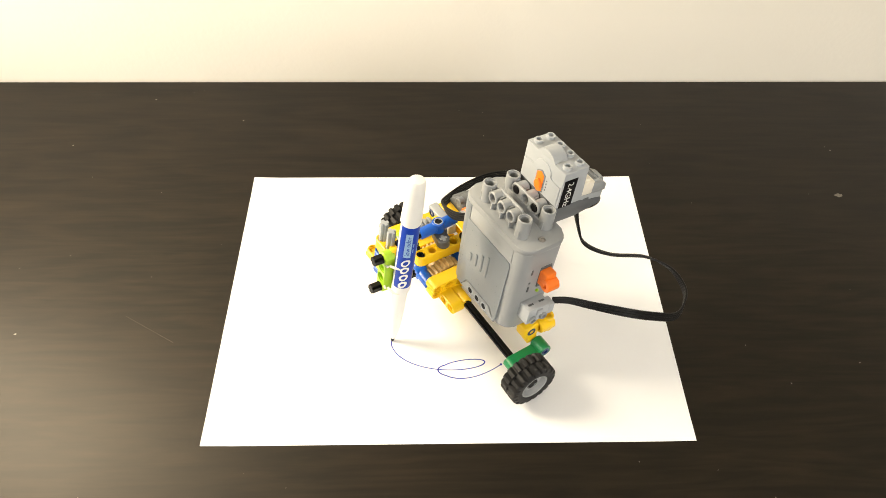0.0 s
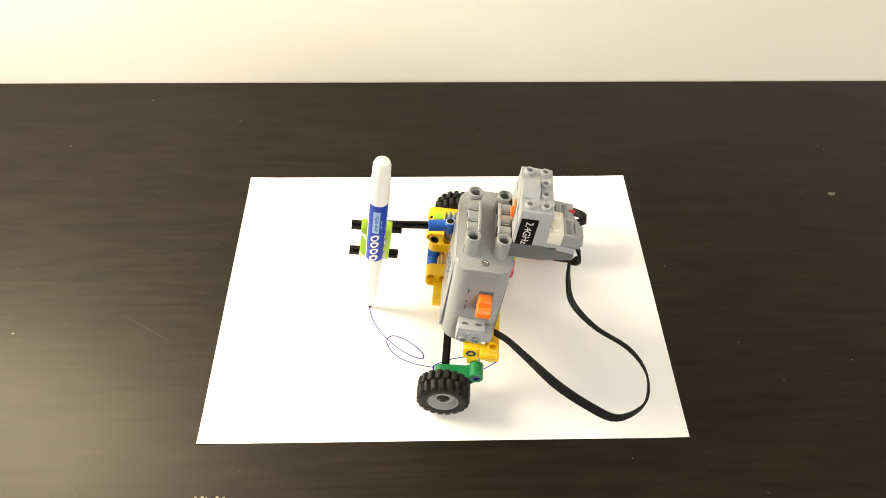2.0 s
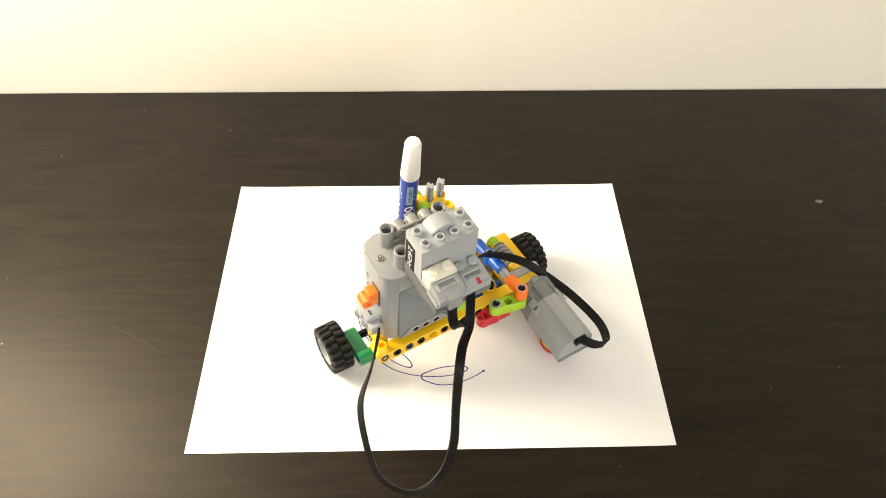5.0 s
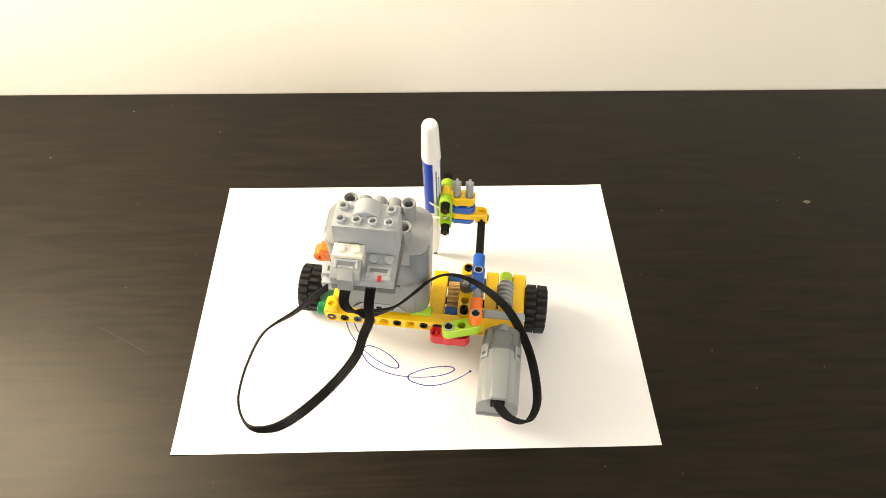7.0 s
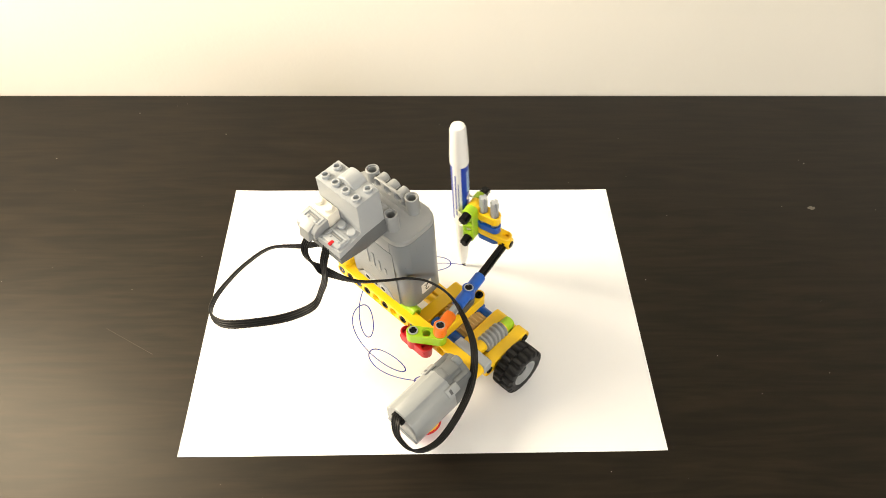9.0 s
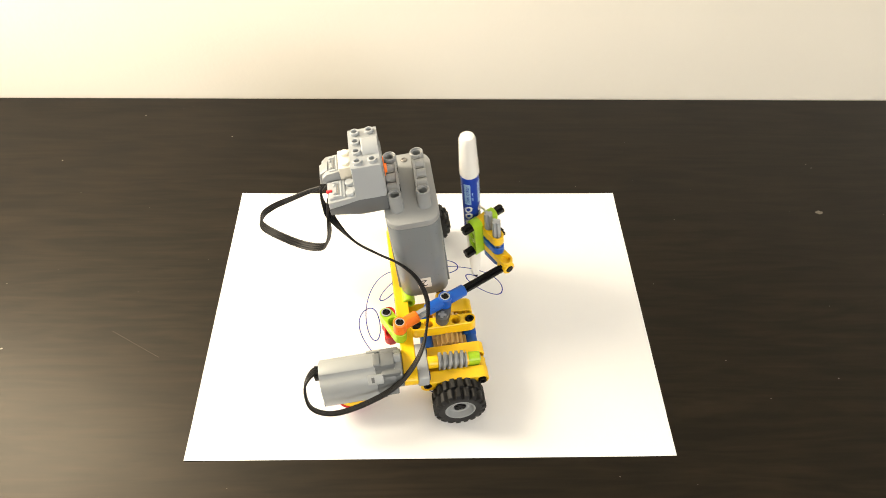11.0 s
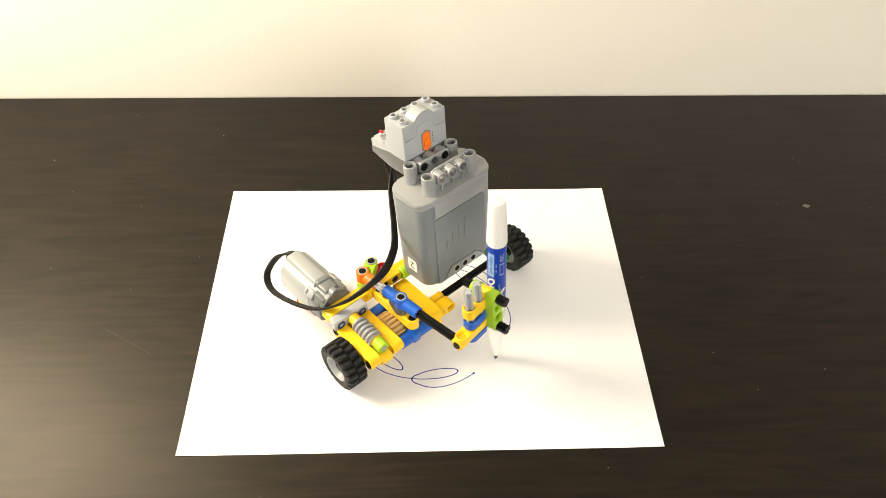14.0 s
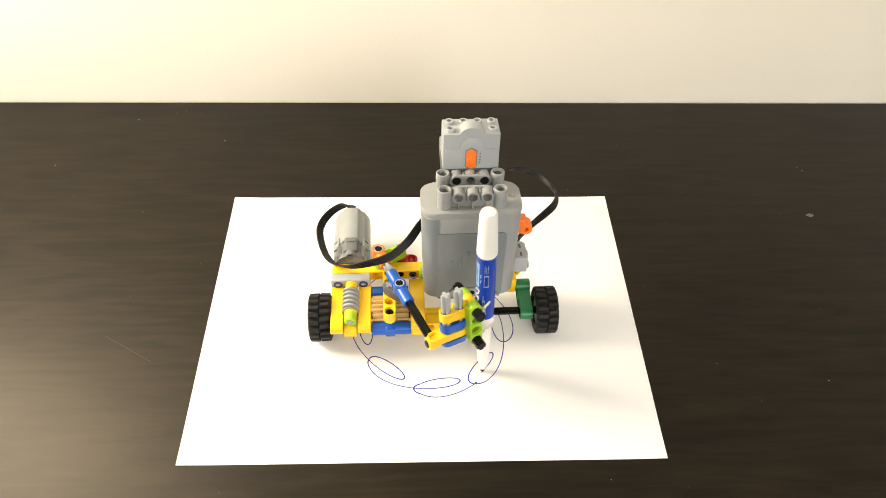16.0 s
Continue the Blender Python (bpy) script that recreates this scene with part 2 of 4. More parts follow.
def ribbon(bm, points, sides, w=0.68, cores=4):
    """A flat cable of round cores side by side; sides: the way its width lies, point by point."""
    path = smooth_path(points)
    wide = smooth_path(sides)
    r, section = w / cores / 2, []
    for k in range(cores):
        section += [((k - (cores - 1) / 2) * 2 * r - r * math.cos(a), r * 1.05 * math.sin(a)) for a in (0.5, 1.2, 1.95, 2.65)]
    section += [(x, -y) for x, y in section[::-1]]
    rings = []
    for i, p in enumerate(path):
        d = (path[min(i + 1, len(path) - 1)] - path[max(i - 1, 0)]).normalized()
        s = (wide[i] - d * wide[i].dot(d)).normalized()
        n = d.cross(s)
        rings.append([bm.verts.new(p + s * x + n * y) for x, y in section])
    k = len(section)
    for a, b in zip(rings, rings[1:]):
        for i in range(k):
            bm.faces.new((a[i], a[(i + 1) % k], b[(i + 1) % k], b[i]))
    bm.faces.new(rings[0][::-1]), bm.faces.new(rings[-1])
    return bm


def cord(bm, points, r, seg=8, closed=False):
    path = smooth_path(points, 8)
    rings = []
    for i, p in enumerate(path):
        d = (path[min(i + 1, len(path) - 1)] - path[max(i - 1, 0)]).normalized()
        q = d.to_track_quat("Z", "Y").to_matrix()
        rings.append([bm.verts.new(p + q @ Vector((r * math.cos(2 * math.pi * j / seg), r * math.sin(2 * math.pi * j / seg), 0))) for j in range(seg)])
    for a, b in zip(rings, rings[1:]):
        for i in range(seg):
            bm.faces.new((a[i], a[(i + 1) % seg], b[(i + 1) % seg], b[i]))
    bm.faces.new(rings[0][::-1]), bm.faces.new(rings[-1])
    return bm


# ---------------------------------------------------------------- room
def slab(name, lo, hi, material, label, r=0.0):
    return tagged(link_mesh(name, box(bmesh.new(), lo, hi, r), material), label, name.split("_")[0], kind="structure")


def wall_with_opening(name, axis, at, th, a0, a1, z0, z1, o0, o1, oz0, oz1, label):
    """A wall across the given axis, with one opening through it."""
    bm = bmesh.new()
    for p0, p1, q0, q1 in ((a0, o0, z0, z1), (o1, a1, z0, z1), (o0, o1, z0, oz0), (o0, o1, oz1, z1)):
        lo, hi = ((at, p0, q0), (at + th, p1, q1)) if axis == "x" else ((p0, at, q0), (p1, at + th, q1))
        box(bm, lo, hi, 0)
    return tagged(link_mesh(name, bm, PLASTER, 0), label, "wall", kind="structure")


FLOOR_Z, TOP_Z, WALL_Y = -0.75, 1.75, 0.2265
slab("floor", (-0.63, -2.7, FLOOR_Z - 0.1), (1.9, WALL_Y + 0.1, FLOOR_Z), FLOORM, "brown wooden floor under the desk")
slab("ceiling", (-0.63, -2.7, TOP_Z), (1.9, WALL_Y + 0.1, TOP_Z + 0.1), CEIL, "white painted ceiling")
slab("wall_north", (-0.63, WALL_Y, FLOOR_Z), (1.9, WALL_Y + 0.1, TOP_Z), PLASTER, "cream painted plaster wall behind the desk")
slab("wall_east", (1.8, -2.7, FLOOR_Z), (1.9, WALL_Y, TOP_Z), PLASTER, "cream painted plaster wall")
wall_with_opening("wall_west", "x", -0.63, 0.1, -2.7, WALL_Y, FLOOR_Z, TOP_Z, -0.33, 0.215, 0.04, 0.65, "unseen cream painted wall with an opening for light")
# the opening in this unseen wall is added for the rear fill
wall_with_opening("wall_south", "y", -2.7, 0.1, -0.53, 1.8, FLOOR_Z, TOP_Z, 0.15, 1.75, 0.7, 1.6, "unseen cream painted wall with an opening for light")

desk = tagged(new("desk"), "black-brown wood veneer desk against the wall", "desk")
bm = box(bmesh.new(), (-0.525, -0.46, -0.0342), (0.85, WALL_Y - 0.0015, -0.0002), 0.0012, 2)
part("desktop", bm, WOOD, desk, modules=False)
for lx in (-0.50, 0.75):
    for ly in (-0.42, 0.15):
        part("leg", box(bmesh.new(), (lx, ly, FLOOR_Z), (lx + 0.05, ly + 0.05, -0.0342), 0.002), WOOD, desk, modules=False)

# sheet of letter paper, its corners a hair off the desk
bm = bmesh.new()
PW, PH, NX, NY = 0.2794, 0.2159, 28, 22
grid = []
for level in (0.0, -0.00012):
    rows_v = []
    for j in range(NY + 1):
        for i in range(NX + 1):
            x, y = (i / NX - 0.5) * PW, (j / NY - 0.5) * PH
            k = max(0.0, abs(x) / PW * 2 - 0.86) * max(0.0, abs(y) / PH * 2 - 0.82)
            rows_v.append(bm.verts.new((x, y, level + 0.02 * k)))
    grid.append(rows_v)
for j in range(NY):
    for i in range(NX):
        a = j * (NX + 1) + i
        q = (a, a + 1, a + NX + 2, a + NX + 1)
        bm.faces.new([grid[0][k] for k in q]), bm.faces.new([grid[1][k] for k in q[::-1]])
edge = [i for i in range(NX + 1)] + [(j + 1) * (NX + 1) - 1 for j in range(1, NY + 1)]
edge += [NY * (NX + 1) + i for i in range(NX - 1, -1, -1)] + [j * (NX + 1) for j in range(NY - 1, 0, -1)]
for a, b in zip(edge, edge[1:] + edge[:1]):
    bm.faces.new((grid[0][b], grid[0][a], grid[1][a], grid[1][b]))
tagged(link_mesh("paper_sheet", bm, PAPER), "blank white letter paper sheet lying flat on the desk", "paper")

# dust and scratches on the desk
rng = random.Random(5)
bm = bmesh.new()


def fleck(x, y, r, ry=None):
    ring = [bm.verts.new((x + r * rng.uniform(0.5, 1) * math.cos(a), y + (ry or r) * rng.uniform(0.5, 1) * math.sin(a), 0.00004 - 0.0002))
            for a in [2 * math.pi * i / 7 for i in range(7)]]
    top = bm.verts.new((x, y, 0.0003 - 0.0002))
    for i in range(7):
        bm.faces.new((ring[i], ring[(i + 1) % 7], top))


for x, y, r in ((-0.268, -0.031, 0.0011), (-0.233, 0.201, 0.0009), (-0.284, 0.145, 0.0008), (0.303, 0.137, 0.0009), (0.206, -0.071, 0.0005),
                (0.033, 0.155, 0.0006), (-0.158, 0.174, 0.0008), (0.253, -0.057, 0.0006), (-0.131, -0.139, 0.0012), (0.300, 0.141, 0.0006)):
    fleck(x, y, r, r * 0.7)
for _ in range(9):
    fleck(-0.127 + rng.gauss(0, 0.006), -0.1395 + rng.gauss(0, 0.0008), rng.uniform(0.0005, 0.0011))
for _ in range(40):
    x, y = rng.uniform(-0.4, 0.42), rng.uniform(-0.16, 0.22)
    if abs(x) > 0.145 or abs(y) > 0.115:
        fleck(x, y, rng.uniform(0.0002, 0.0004))
tagged(link_mesh("dust_specks", bm, DUST), "pale dust specks scattered on the dark desk", "dust", kind="stuff")
bm = bmesh.new()
for x, y, r in ((0, 0, 0.0034), (0.0016, 0.0006, 0.0022), (-0.0018, 0.0003, 0.0020), (0.0004, 0.0016, 0.0016)):
    fleck(0.2918 + x, 0.0873 + y, r, r * 0.62)
tagged(link_mesh("smudge", bm, SMUDGE), "small pale smudge dried on the dark desk", "smudge")
bm = bmesh.new()
box(bm, (-0.0195, -0.00012, -0.0002), (0.0195, 0.00012, -0.00015), 0)
ob = tagged(link_mesh("scratch", bm, SCUFF, 0), "thin pale scratch in the desk's veneer", "scratch")
ob.matrix_world = pose(-0.186, -0.028, 0, 0, 0, -31)

# ---------------------------------------------------------------- the robot


def tilted(y, z, degrees):
    """A lean about the robot's x axis, through a point given in studs; the far side sinks."""
    p = Vector((0, y, z))
    return Matrix.Translation(p) @ Matrix.Rotation(radians(-degrees), 4, "X") @ Matrix.Translation(-p)


def lean(ob, y, z, degrees):
    p = Vector((0, y * U, z * U))
    ob.matrix_basis = Matrix.Translation(p) @ Matrix.Rotation(radians(-degrees), 4, "X") @ Matrix.Translation(-p)


robot = tagged(new("drawing_robot"), "colourful plastic building-brick robot on two black wheels, standing on white paper", "robot")
Z, Y, X = (0, 0, 1), (0, 1, 0), (1, 0, 0)


def add_beam(name, n, p, along, hole, material, parent=robot, th=0.98, label=""):
    return part(name, beam(bmesh.new(), n, frame_of(p, along, hole), th), material, parent, label)


def pins(parent, spots, direction, material=BLACK, length=0.12, name="pin"):
    """Ends of friction pins flush in beam holes."""
    for p in spots:
        d = Vector(direction)
        bm = tube(bmesh.new(), Vector(p) - d * 0.8, Vector(p) + d * length, 0.30, 0.17, 0.03, 16)
        part(name, bm, material, parent)


# long rear beam and the frame at the worm gear
rear = add_beam("rear_beam", 15, (-7.5, 3.3, 3.4), X, Y, YELLOW)
pins(robot, [(x, 3.68, 3.4) for x in (-2.5, -0.5, 1.5, 3.5, 5.5)], Y)
pins(robot, [(x, 3.68, 3.4) for x in (4.5, 6.5)], Y, NAVY)
pins(robot, [(-1.5, 2.92, 3.4)], (0, -1, 0), NAVY)
cross = part("cross_block", box(bmesh.new(), (-8.0, 2.0, 2.95), (-4.9, 2.8, 3.92), 0.12, 3), PALE, robot, "light grey cross block")
for px in (-7.45, -5.45):
    part("pin", tube(bmesh.new(), (px, 2.3, 3.42), (px, 1.92, 3.42), 0.36, 0.2, 0.04, 20), NAVY, cross, "dark blue pin")
lean(add_beam("side_beam", 5, (-7.45, -1.85, 2.8), Y, X, YELLOW), 0, 2.8, 4.2)
lean(add_beam("side_beam", 5, (-6.45, -1.85, 2.45), Y, X, YELLOW), 0, 2.8, 4.2)
lean(add_beam("side_beam", 5, (-5.35, -1.85, 2.8), Y, X, YELLOW), 0, 2.8, 4.2)
pins(robot, [(-7.88, y, 2.8) for y in (-1.85, 2.15)], (-1, 0, 0))
bm = bmesh.new()
NT, NA = 60, 28
ringv = []
for i in range(NT + 1):
    yy = -0.85 + 2.05 * i / NT
    ringv.append([])
    for j in range(NA):
        a = 2 * math.pi * j / NA
        ph = (yy * 2.45 - a / (2 * math.pi)) % 1.0
        tooth = min(1.0, max(0.0, 2.2 - 5.2 * abs(ph - 0.5)))
        r = 0.42 + 0.24 * tooth
        ringv[-1].append(bm.verts.new((-6.4 + r * math.cos(a), yy, 3.5 + r * math.sin(a))))
for a, b in zip(ringv, ringv[1:]):
    for j in range(NA):
        bm.faces.new((a[j], a[(j + 1) % NA], b[(j + 1) % NA], b[j]))
bm.faces.new(ringv[0]), bm.faces.new(ringv[-1][::-1])
part("worm_gear", bm, GREY, robot, "light grey worm gear")
part("bush", tube(bmesh.new(), (-6.4, 1.2, 3.5), (-6.4, 1.98, 3.5), 0.46, 0.2), YELLOW, robot)
part("bush", tube(bmesh.new(), (-6.4, -1.05, 3.5), (-6.4, -0.8, 3.5), 0.5, 0.2), YELLOW, robot)
cap = part("end_cap", rod(bmesh.new(), (-6.4, -1.84, 3.52), (-6.4, -0.85, 3.52), 0.47, 0.06), LIME, robot, "lime end cap of the worm shaft")
part("cap_base", box(bmesh.new(), (-6.85, -1.75, 2.95), (-5.95, -0.95, 3.4), 0.06), LIME, cap)
part("shaft_end", rod(bmesh.new(), (-6.4, -1.9, 3.52), (-6.4, -1.7, 3.52), 0.24, 0.03), GREY, cap)

# axle, gears and the inner beams
part("wheel_axle", axle(bmesh.new(), (-9.4, 0, 1.9), (-1.2, 0, 1.9)), BLACK, robot)
part("wheel_axle", axle(bmesh.new(), (-0.9, 0, 1.9), (9.4, 0, 1.9), 0.29), BLACK, robot, "long black cross axle")
part("axle_joiner", tube(bmesh.new(), (-1.0, 0, 1.9), (0.95, 0, 1.9), 0.46, 0.2), YELLOW, robot, "yellow axle joiner")


def gear(name, x0, x1, teeth, r, material):
    bm = bmesh.new()
    n = teeth * 4
    pr = [r - 0.22 if i % 4 in (0, 3) else r for i in range(n)]
    lo = [bm.verts.new((x0, q * math.cos(2 * math.pi * i / n), 1.9 + q * math.sin(2 * math.pi * i / n))) for i, q in enumerate(pr)]
    hi = [bm.verts.new((x1, q * math.cos(2 * math.pi * i / n), 1.9 + q * math.sin(2 * math.pi * i / n))) for i, q in enumerate(pr)]
    bm.faces.new(lo), bm.faces.new(hi[::-1])
    for i in range(n):
        bm.faces.new((lo[i], hi[i], hi[(i + 1) % n], lo[(i + 1) % n]))
    return part(name, bm, material, robot, "tan gear with coarse teeth")


gear("gear", -4.75, -3.85, 24, 1.55, TAN)
gear("gear", -2.9, -1.95, 24, 1.55, TAN)
part("gear_hub", tube(bmesh.new(), (-3.85, 0, 1.9), (-2.9, 0, 1.9), 0.95, 0.3), TAN, robot)
blue_bar = part("blue_joiner", tube(bmesh.new(), (-4.85, -1.62, 2.35), (-1.8, -1.62, 2.35), 0.5, 0.3), BLUE, robot, "blue tube joiner")
part("collar", box(bmesh.new(), (-3.75, -2.1, 1.85), (-3.05, -1.15, 2.85), 0.1), BLUE, blue_bar)
part("blue_joiner", tube(bmesh.new(), (-4.85, 1.75, 2.6), (-1.9, 1.75, 2.6), 0.48, 0.3), BLUE, robot, "blue tube joiner")
lean(add_beam("gear_beam", 5, (-3.4, -1.6, 3.78), Y, Z, YELLOW), 0, 2.8, 4.2)
part("pin", tube(bmesh.new(), (-3.4, -1.6, 3.6), (-3.4, -1.6, 4.34), 0.31, 0.17, 0.03, 16), BLACK, robot)
part("pin", tube(bmesh.new(), (-3.4, 2.4, 3.6), (-3.4, 2.4, 4.34), 0.31, 0.17, 0.03, 16), BLACK, robot)
lean(add_beam("inner_beam", 5, (-1.25, -1.6, 2.75), Y, X, YELLOW, th=1.15), 0, 2.8, 3.0)
add_beam("inner_beam", 5, (-1.3, -1.6, 2.1), Y, X, YELLOW, th=0.9)
add_beam("front_beam", 3, (-1.3, -0.9, 1.9), X, Y, YELLOW)
part("lime_pin_joiner", tube(bmesh.new(), (-1.0, 2.75, 3.7), (0.6, 2.75, 3.7), 0.5, 0.3), LIME, robot, "lime tube joiner under the battery box")
red = add_beam("red_beam", 3, (-3.55, 4.35, 3.2), X, Z, RED, th=0.9)
part("red_socket", tube(bmesh.new(), (-2.457, 4.5, 2.85), (-2.457, 4.5, 3.84), 0.48, 0.3), RED, robot)
pins(robot, [(-3.55, 4.75, 3.2), (-1.55, 4.75, 3.2)], Y, RED, 0.08)

# wheel bracket and yellow connectors at the other end
green = add_beam("wheel_bracket", 3, (7.4, -0.3, 1.95), Y, X, GREEN, th=1.02)
part("bracket_boss", tube(bmesh.new(), (6.75, 2.25, 2.35), (7.95, 2.25, 2.35), 0.52, 0.31), GREEN, green)
part("pin", tube(bmesh.new(), (7.2, 2.25, 2.35), (7.98, 2.25, 2.35), 0.33, 0.17, 0.03), NAVY, green)
knee = part("yellow_connector", box(bmesh.new(), (5.55, 1.2, 2.95), (6.65, 2.5, 4.2), 0.16, 3), YELLOW, robot, "yellow cross connector")
part("pin", tube(bmesh.new(), (6.3, 1.8, 3.6), (6.68, 1.8, 3.6), 0.36, 0.18, 0.03), NAVY, knee)
part("knee_foot", box(bmesh.new(), (5.95, 1.5, 2.3), (6.7, 2.35, 3.2), 0.12), YELLOW, knee)
part("sleeve", tube(bmesh.new(), (6.55, 2.4, 3.75), (6.55, 3.65, 3.75), 0.55, 0.3), YELLOW, knee)
part("sleeve", tube(bmesh.new(), (6.5, 3.3, 3.0), (6.5, 3.3, 4.5), 0.44, 0.25), YELLOW, knee)


# ---- battery box
BX0, BX1, BY0, BY1, BZ1 = -0.86, 6.24, 0.62, 4.32, 12.43
BATTERY_LEAN = (2.47, 13.93, 6.6)
BMID = ((BX0 + BX1) / 2, (BY0 + BY1) / 2)
bm = prism(bmesh.new(), rounded(BX0, BX1, BY0, BY1, 0.95), 4.35, 12.0, bevel=0.1, taper=0.955)
battery = part("battery_box", bm, GREY, robot, "grey battery box standing upright")
lean(battery, *BATTERY_LEAN)
part("lid", prism(bmesh.new(), rounded(BX0 - 0.04, BX1 + 0.04, BY0 - 0.04, BY1 + 0.04, 0.98), 11.93, BZ1, bevel=0.17), GREY, battery, "light grey lid with a rounded rim")
# the darker cover wraps one end; a door on each broad face joins it
outer = [(min(x, 0.34), y) for x, y in rounded(BX0 - 0.045, BX1 + 0.045, BY0 - 0.045, BY1 + 0.045, 0.99, 8)]
outer = [p for k, p in enumerate(outer) if p != outer[k - 1]]
part("cover", prism(bmesh.new(), outer, 4.28, 11.9, bevel=0.035, taper=0.955, centre=BMID), MID, battery, "darker grey wrap-round battery cover")
FLAT = Matrix(((1, 0, 0, 0), (0, 0, 1, 0), (0, 1, 0, 0), (0, 0, 0, 1)))


def door_outline():
    """The door's face: square beside the cover, round at its free corners, cut away above the sill."""
    arc = lambda cx, cy, r, a0, a1: [(cx + r * math.cos(radians(a0 + (a1 - a0) * k / 6)), cy + r * math.sin(radians(a0 + (a1 - a0) * k / 6))) for k in range(7)]
    out = [(0.22, -0.82)] + arc(4.85, -1.17, 0.35, 90, 0) + arc(4.75, -6.6, 0.35, 0, -60)
    return out + arc(4.2, -6.35, 0.3, 30, 90) + arc(1.5, -6.35, 0.3, 90, 180) + [(0.75, -7.02), (0.22, -7.02)]


for sgn in (-1, 1):
    # each face leans in by a hair towards the foot
    tip_in = Matrix.Translation((0, 2.47 + sgn * 1.85, 11.4)) @ Matrix.Rotation(radians(0.66 * sgn), 4, "X")
    face = lambda d0, d1: (min(sgn * d0, sgn * d1), max(sgn * d0, sgn * d1))
    panel = part("door", prism(bmesh.new(), door_outline(), *face(-0.12, 0.040), tip_in @ FLAT, 0.025), MID, battery, "darker grey battery door")
    bm = bmesh.new()
    for i, hh in enumerate((0.75, 1.15, 1.6, 2.0)):
        prism(bm, rounded(1.15 + i * 0.62, 1.4 + i * 0.62, -4.1, -4.1 + hh, 0.11, 3), *face(0.02, 0.085), tip_in @ FLAT, 0.03)
    part("grip_ribs", bm, MID, panel)
    part("lip", prism(bmesh.new(), rounded(0.42, 5.2, -0.76, 0.58, 0.12), *face(-0.12, 0.035), tip_in @ FLAT, 0.03), GREY, battery)
    sill = part("sill", prism(bmesh.new(), [(0.86, -7.05), (1.28, -6.42), (1.55, -6.14), (4.1, -6.14), (4.4, -6.45), (5.0, -7.05)], *face(-0.15, 0.06), tip_in @ FLAT, 0.03), GREY, battery, "light grey sill with three holes")
    for i in range(3):
        hole = axis_matrix(tip_in @ FLAT @ Vector((2.0 + 0.86 * i, -6.62, sgn * -0.1)), (0, sgn, 0))
        part("hole_rim", lathe(bmesh.new(), [(0.24, 0.0), (0.36, 0.0), (0.36, 0.18), (0.33, 0.2), (0.27, 0.2), (0.24, 0.17)], hole, 20, True), PALE, sill)
        # dark disc in place of the shade down the hole
        part("hole", lathe(bmesh.new(), [(0, 0.0), (0.25, 0.0), (0.25, 0.165), (0, 0.165)], hole, 16), HOLE_SHADE, sill)
for fy in (1.0, 3.9):
    foot = part("foot_beam", beam(bmesh.new(), 3, frame_of((0.6, fy, 4.4), X, Y), 0.55), GREY, battery, "light grey foot with three holes")
part("foot_stud", rod(bmesh.new(), (5.0, 1.4, 3.95), (5.0, 1.4, 4.6), 0.3), GREY, battery)
for by in (1.485, 3.455):
    rail = part("top_rail", bmesh.new(), GREY, battery, "light grey rail with pin holes")
    bm = bmesh.new()
    for ex in (0.72, 4.66):
        lathe(bm, [(0.0, 13.0), (0.31, 13.0), (0.31, 13.8), (0.38, 13.81), (0.38, 13.91), (0.43, 13.93), (0.49, 13.88), (0.49, 12.4)], Matrix.Translation((ex, by, 0)), 24)
    inward = 1 if by < 2.5 else -1
    for i in range(3):
        ex = 1.69 + i
        tube(bm, (ex, by - inward * 0.44, 13.42), (ex, by + inward * 0.4, 13.42), 0.45, 0.32, 0.04)
        box(bm, (ex - 0.06, by - 0.4, 12.4), (ex + 0.06, by + 0.38, 13.02), 0.01, 1)
    # a wall with holes on the inner side, cross webs between the bores, stems under the end sockets
    beam(bm, 3, frame_of((1.69, by + inward * 0.34, 13.42), X, Y), 0.2, 0.32)
    box(bm, (0.9, by + inward * 0.34 - 0.1, 12.4), (4.5, by + inward * 0.34 + 0.1, 12.96), 0.02, 1)
    for i in range(4):
        box(bm, (1.19 + i * 1.0 - 0.05, by - 0.2, 13.0), (1.19 + i * 1.0 + 0.05, by + 0.3, 13.72), 0.02, 1)
    box(bm, (0.9, by - 0.1, 12.42), (4.5, by + 0.1, 12.96), 0.02, 1)
    for ex in (0.55, 4.83):
        box(bm, (ex - 0.05, by - 0.5, 12.4), (ex + 0.05, by - 0.3, 13.1), 0.01, 1)
    bm.transform(SCALE)
    bm.to_mesh(rail.data)
    bm.free()
    rail.data.materials.clear()
    rail.data.materials.append(GREY)
    rail.data.polygons.foreach_set("use_smooth", [True] * len(rail.data.polygons))
    rail.data.set_sharp_from_angle(angle=radians(35))
for i in (0, 2):
    part("black_pin", rod(bmesh.new(), (1.69 + i, 2.98, 13.42), (1.69 + i, 3.7, 13.42), 0.31, 0.04), BLACK, battery)
for sx, sy in ((5.62, 2.47),):
    screw = part("screw", lathe(bmesh.new(), [(0, 12.50), (0.12, 12.47), (0.16, 12.52), (0.24, 12.49), (0.26, 12.44)], Matrix.Translation((sx, sy, 0)), 18), STEEL, battery, "steel screw")
switch_base = part("switch_slot", box(bmesh.new(), (6.15, 2.5, 8.4), (6.27, 3.45, 10.3), 0.04), DARK, battery)
bm = box(bmesh.new(), (6.1, 2.5, 8.75), (6.95, 3.4, 10.1), 0.14, 3)
switch = part("switch", bm, ORANGE, battery, "orange switch lever")
part("lever_tip", tube(bmesh.new(), (6.95, 2.47, 9.2), (6.95, 3.43, 9.2), 0.5, 0.2), ORANGE, switch)
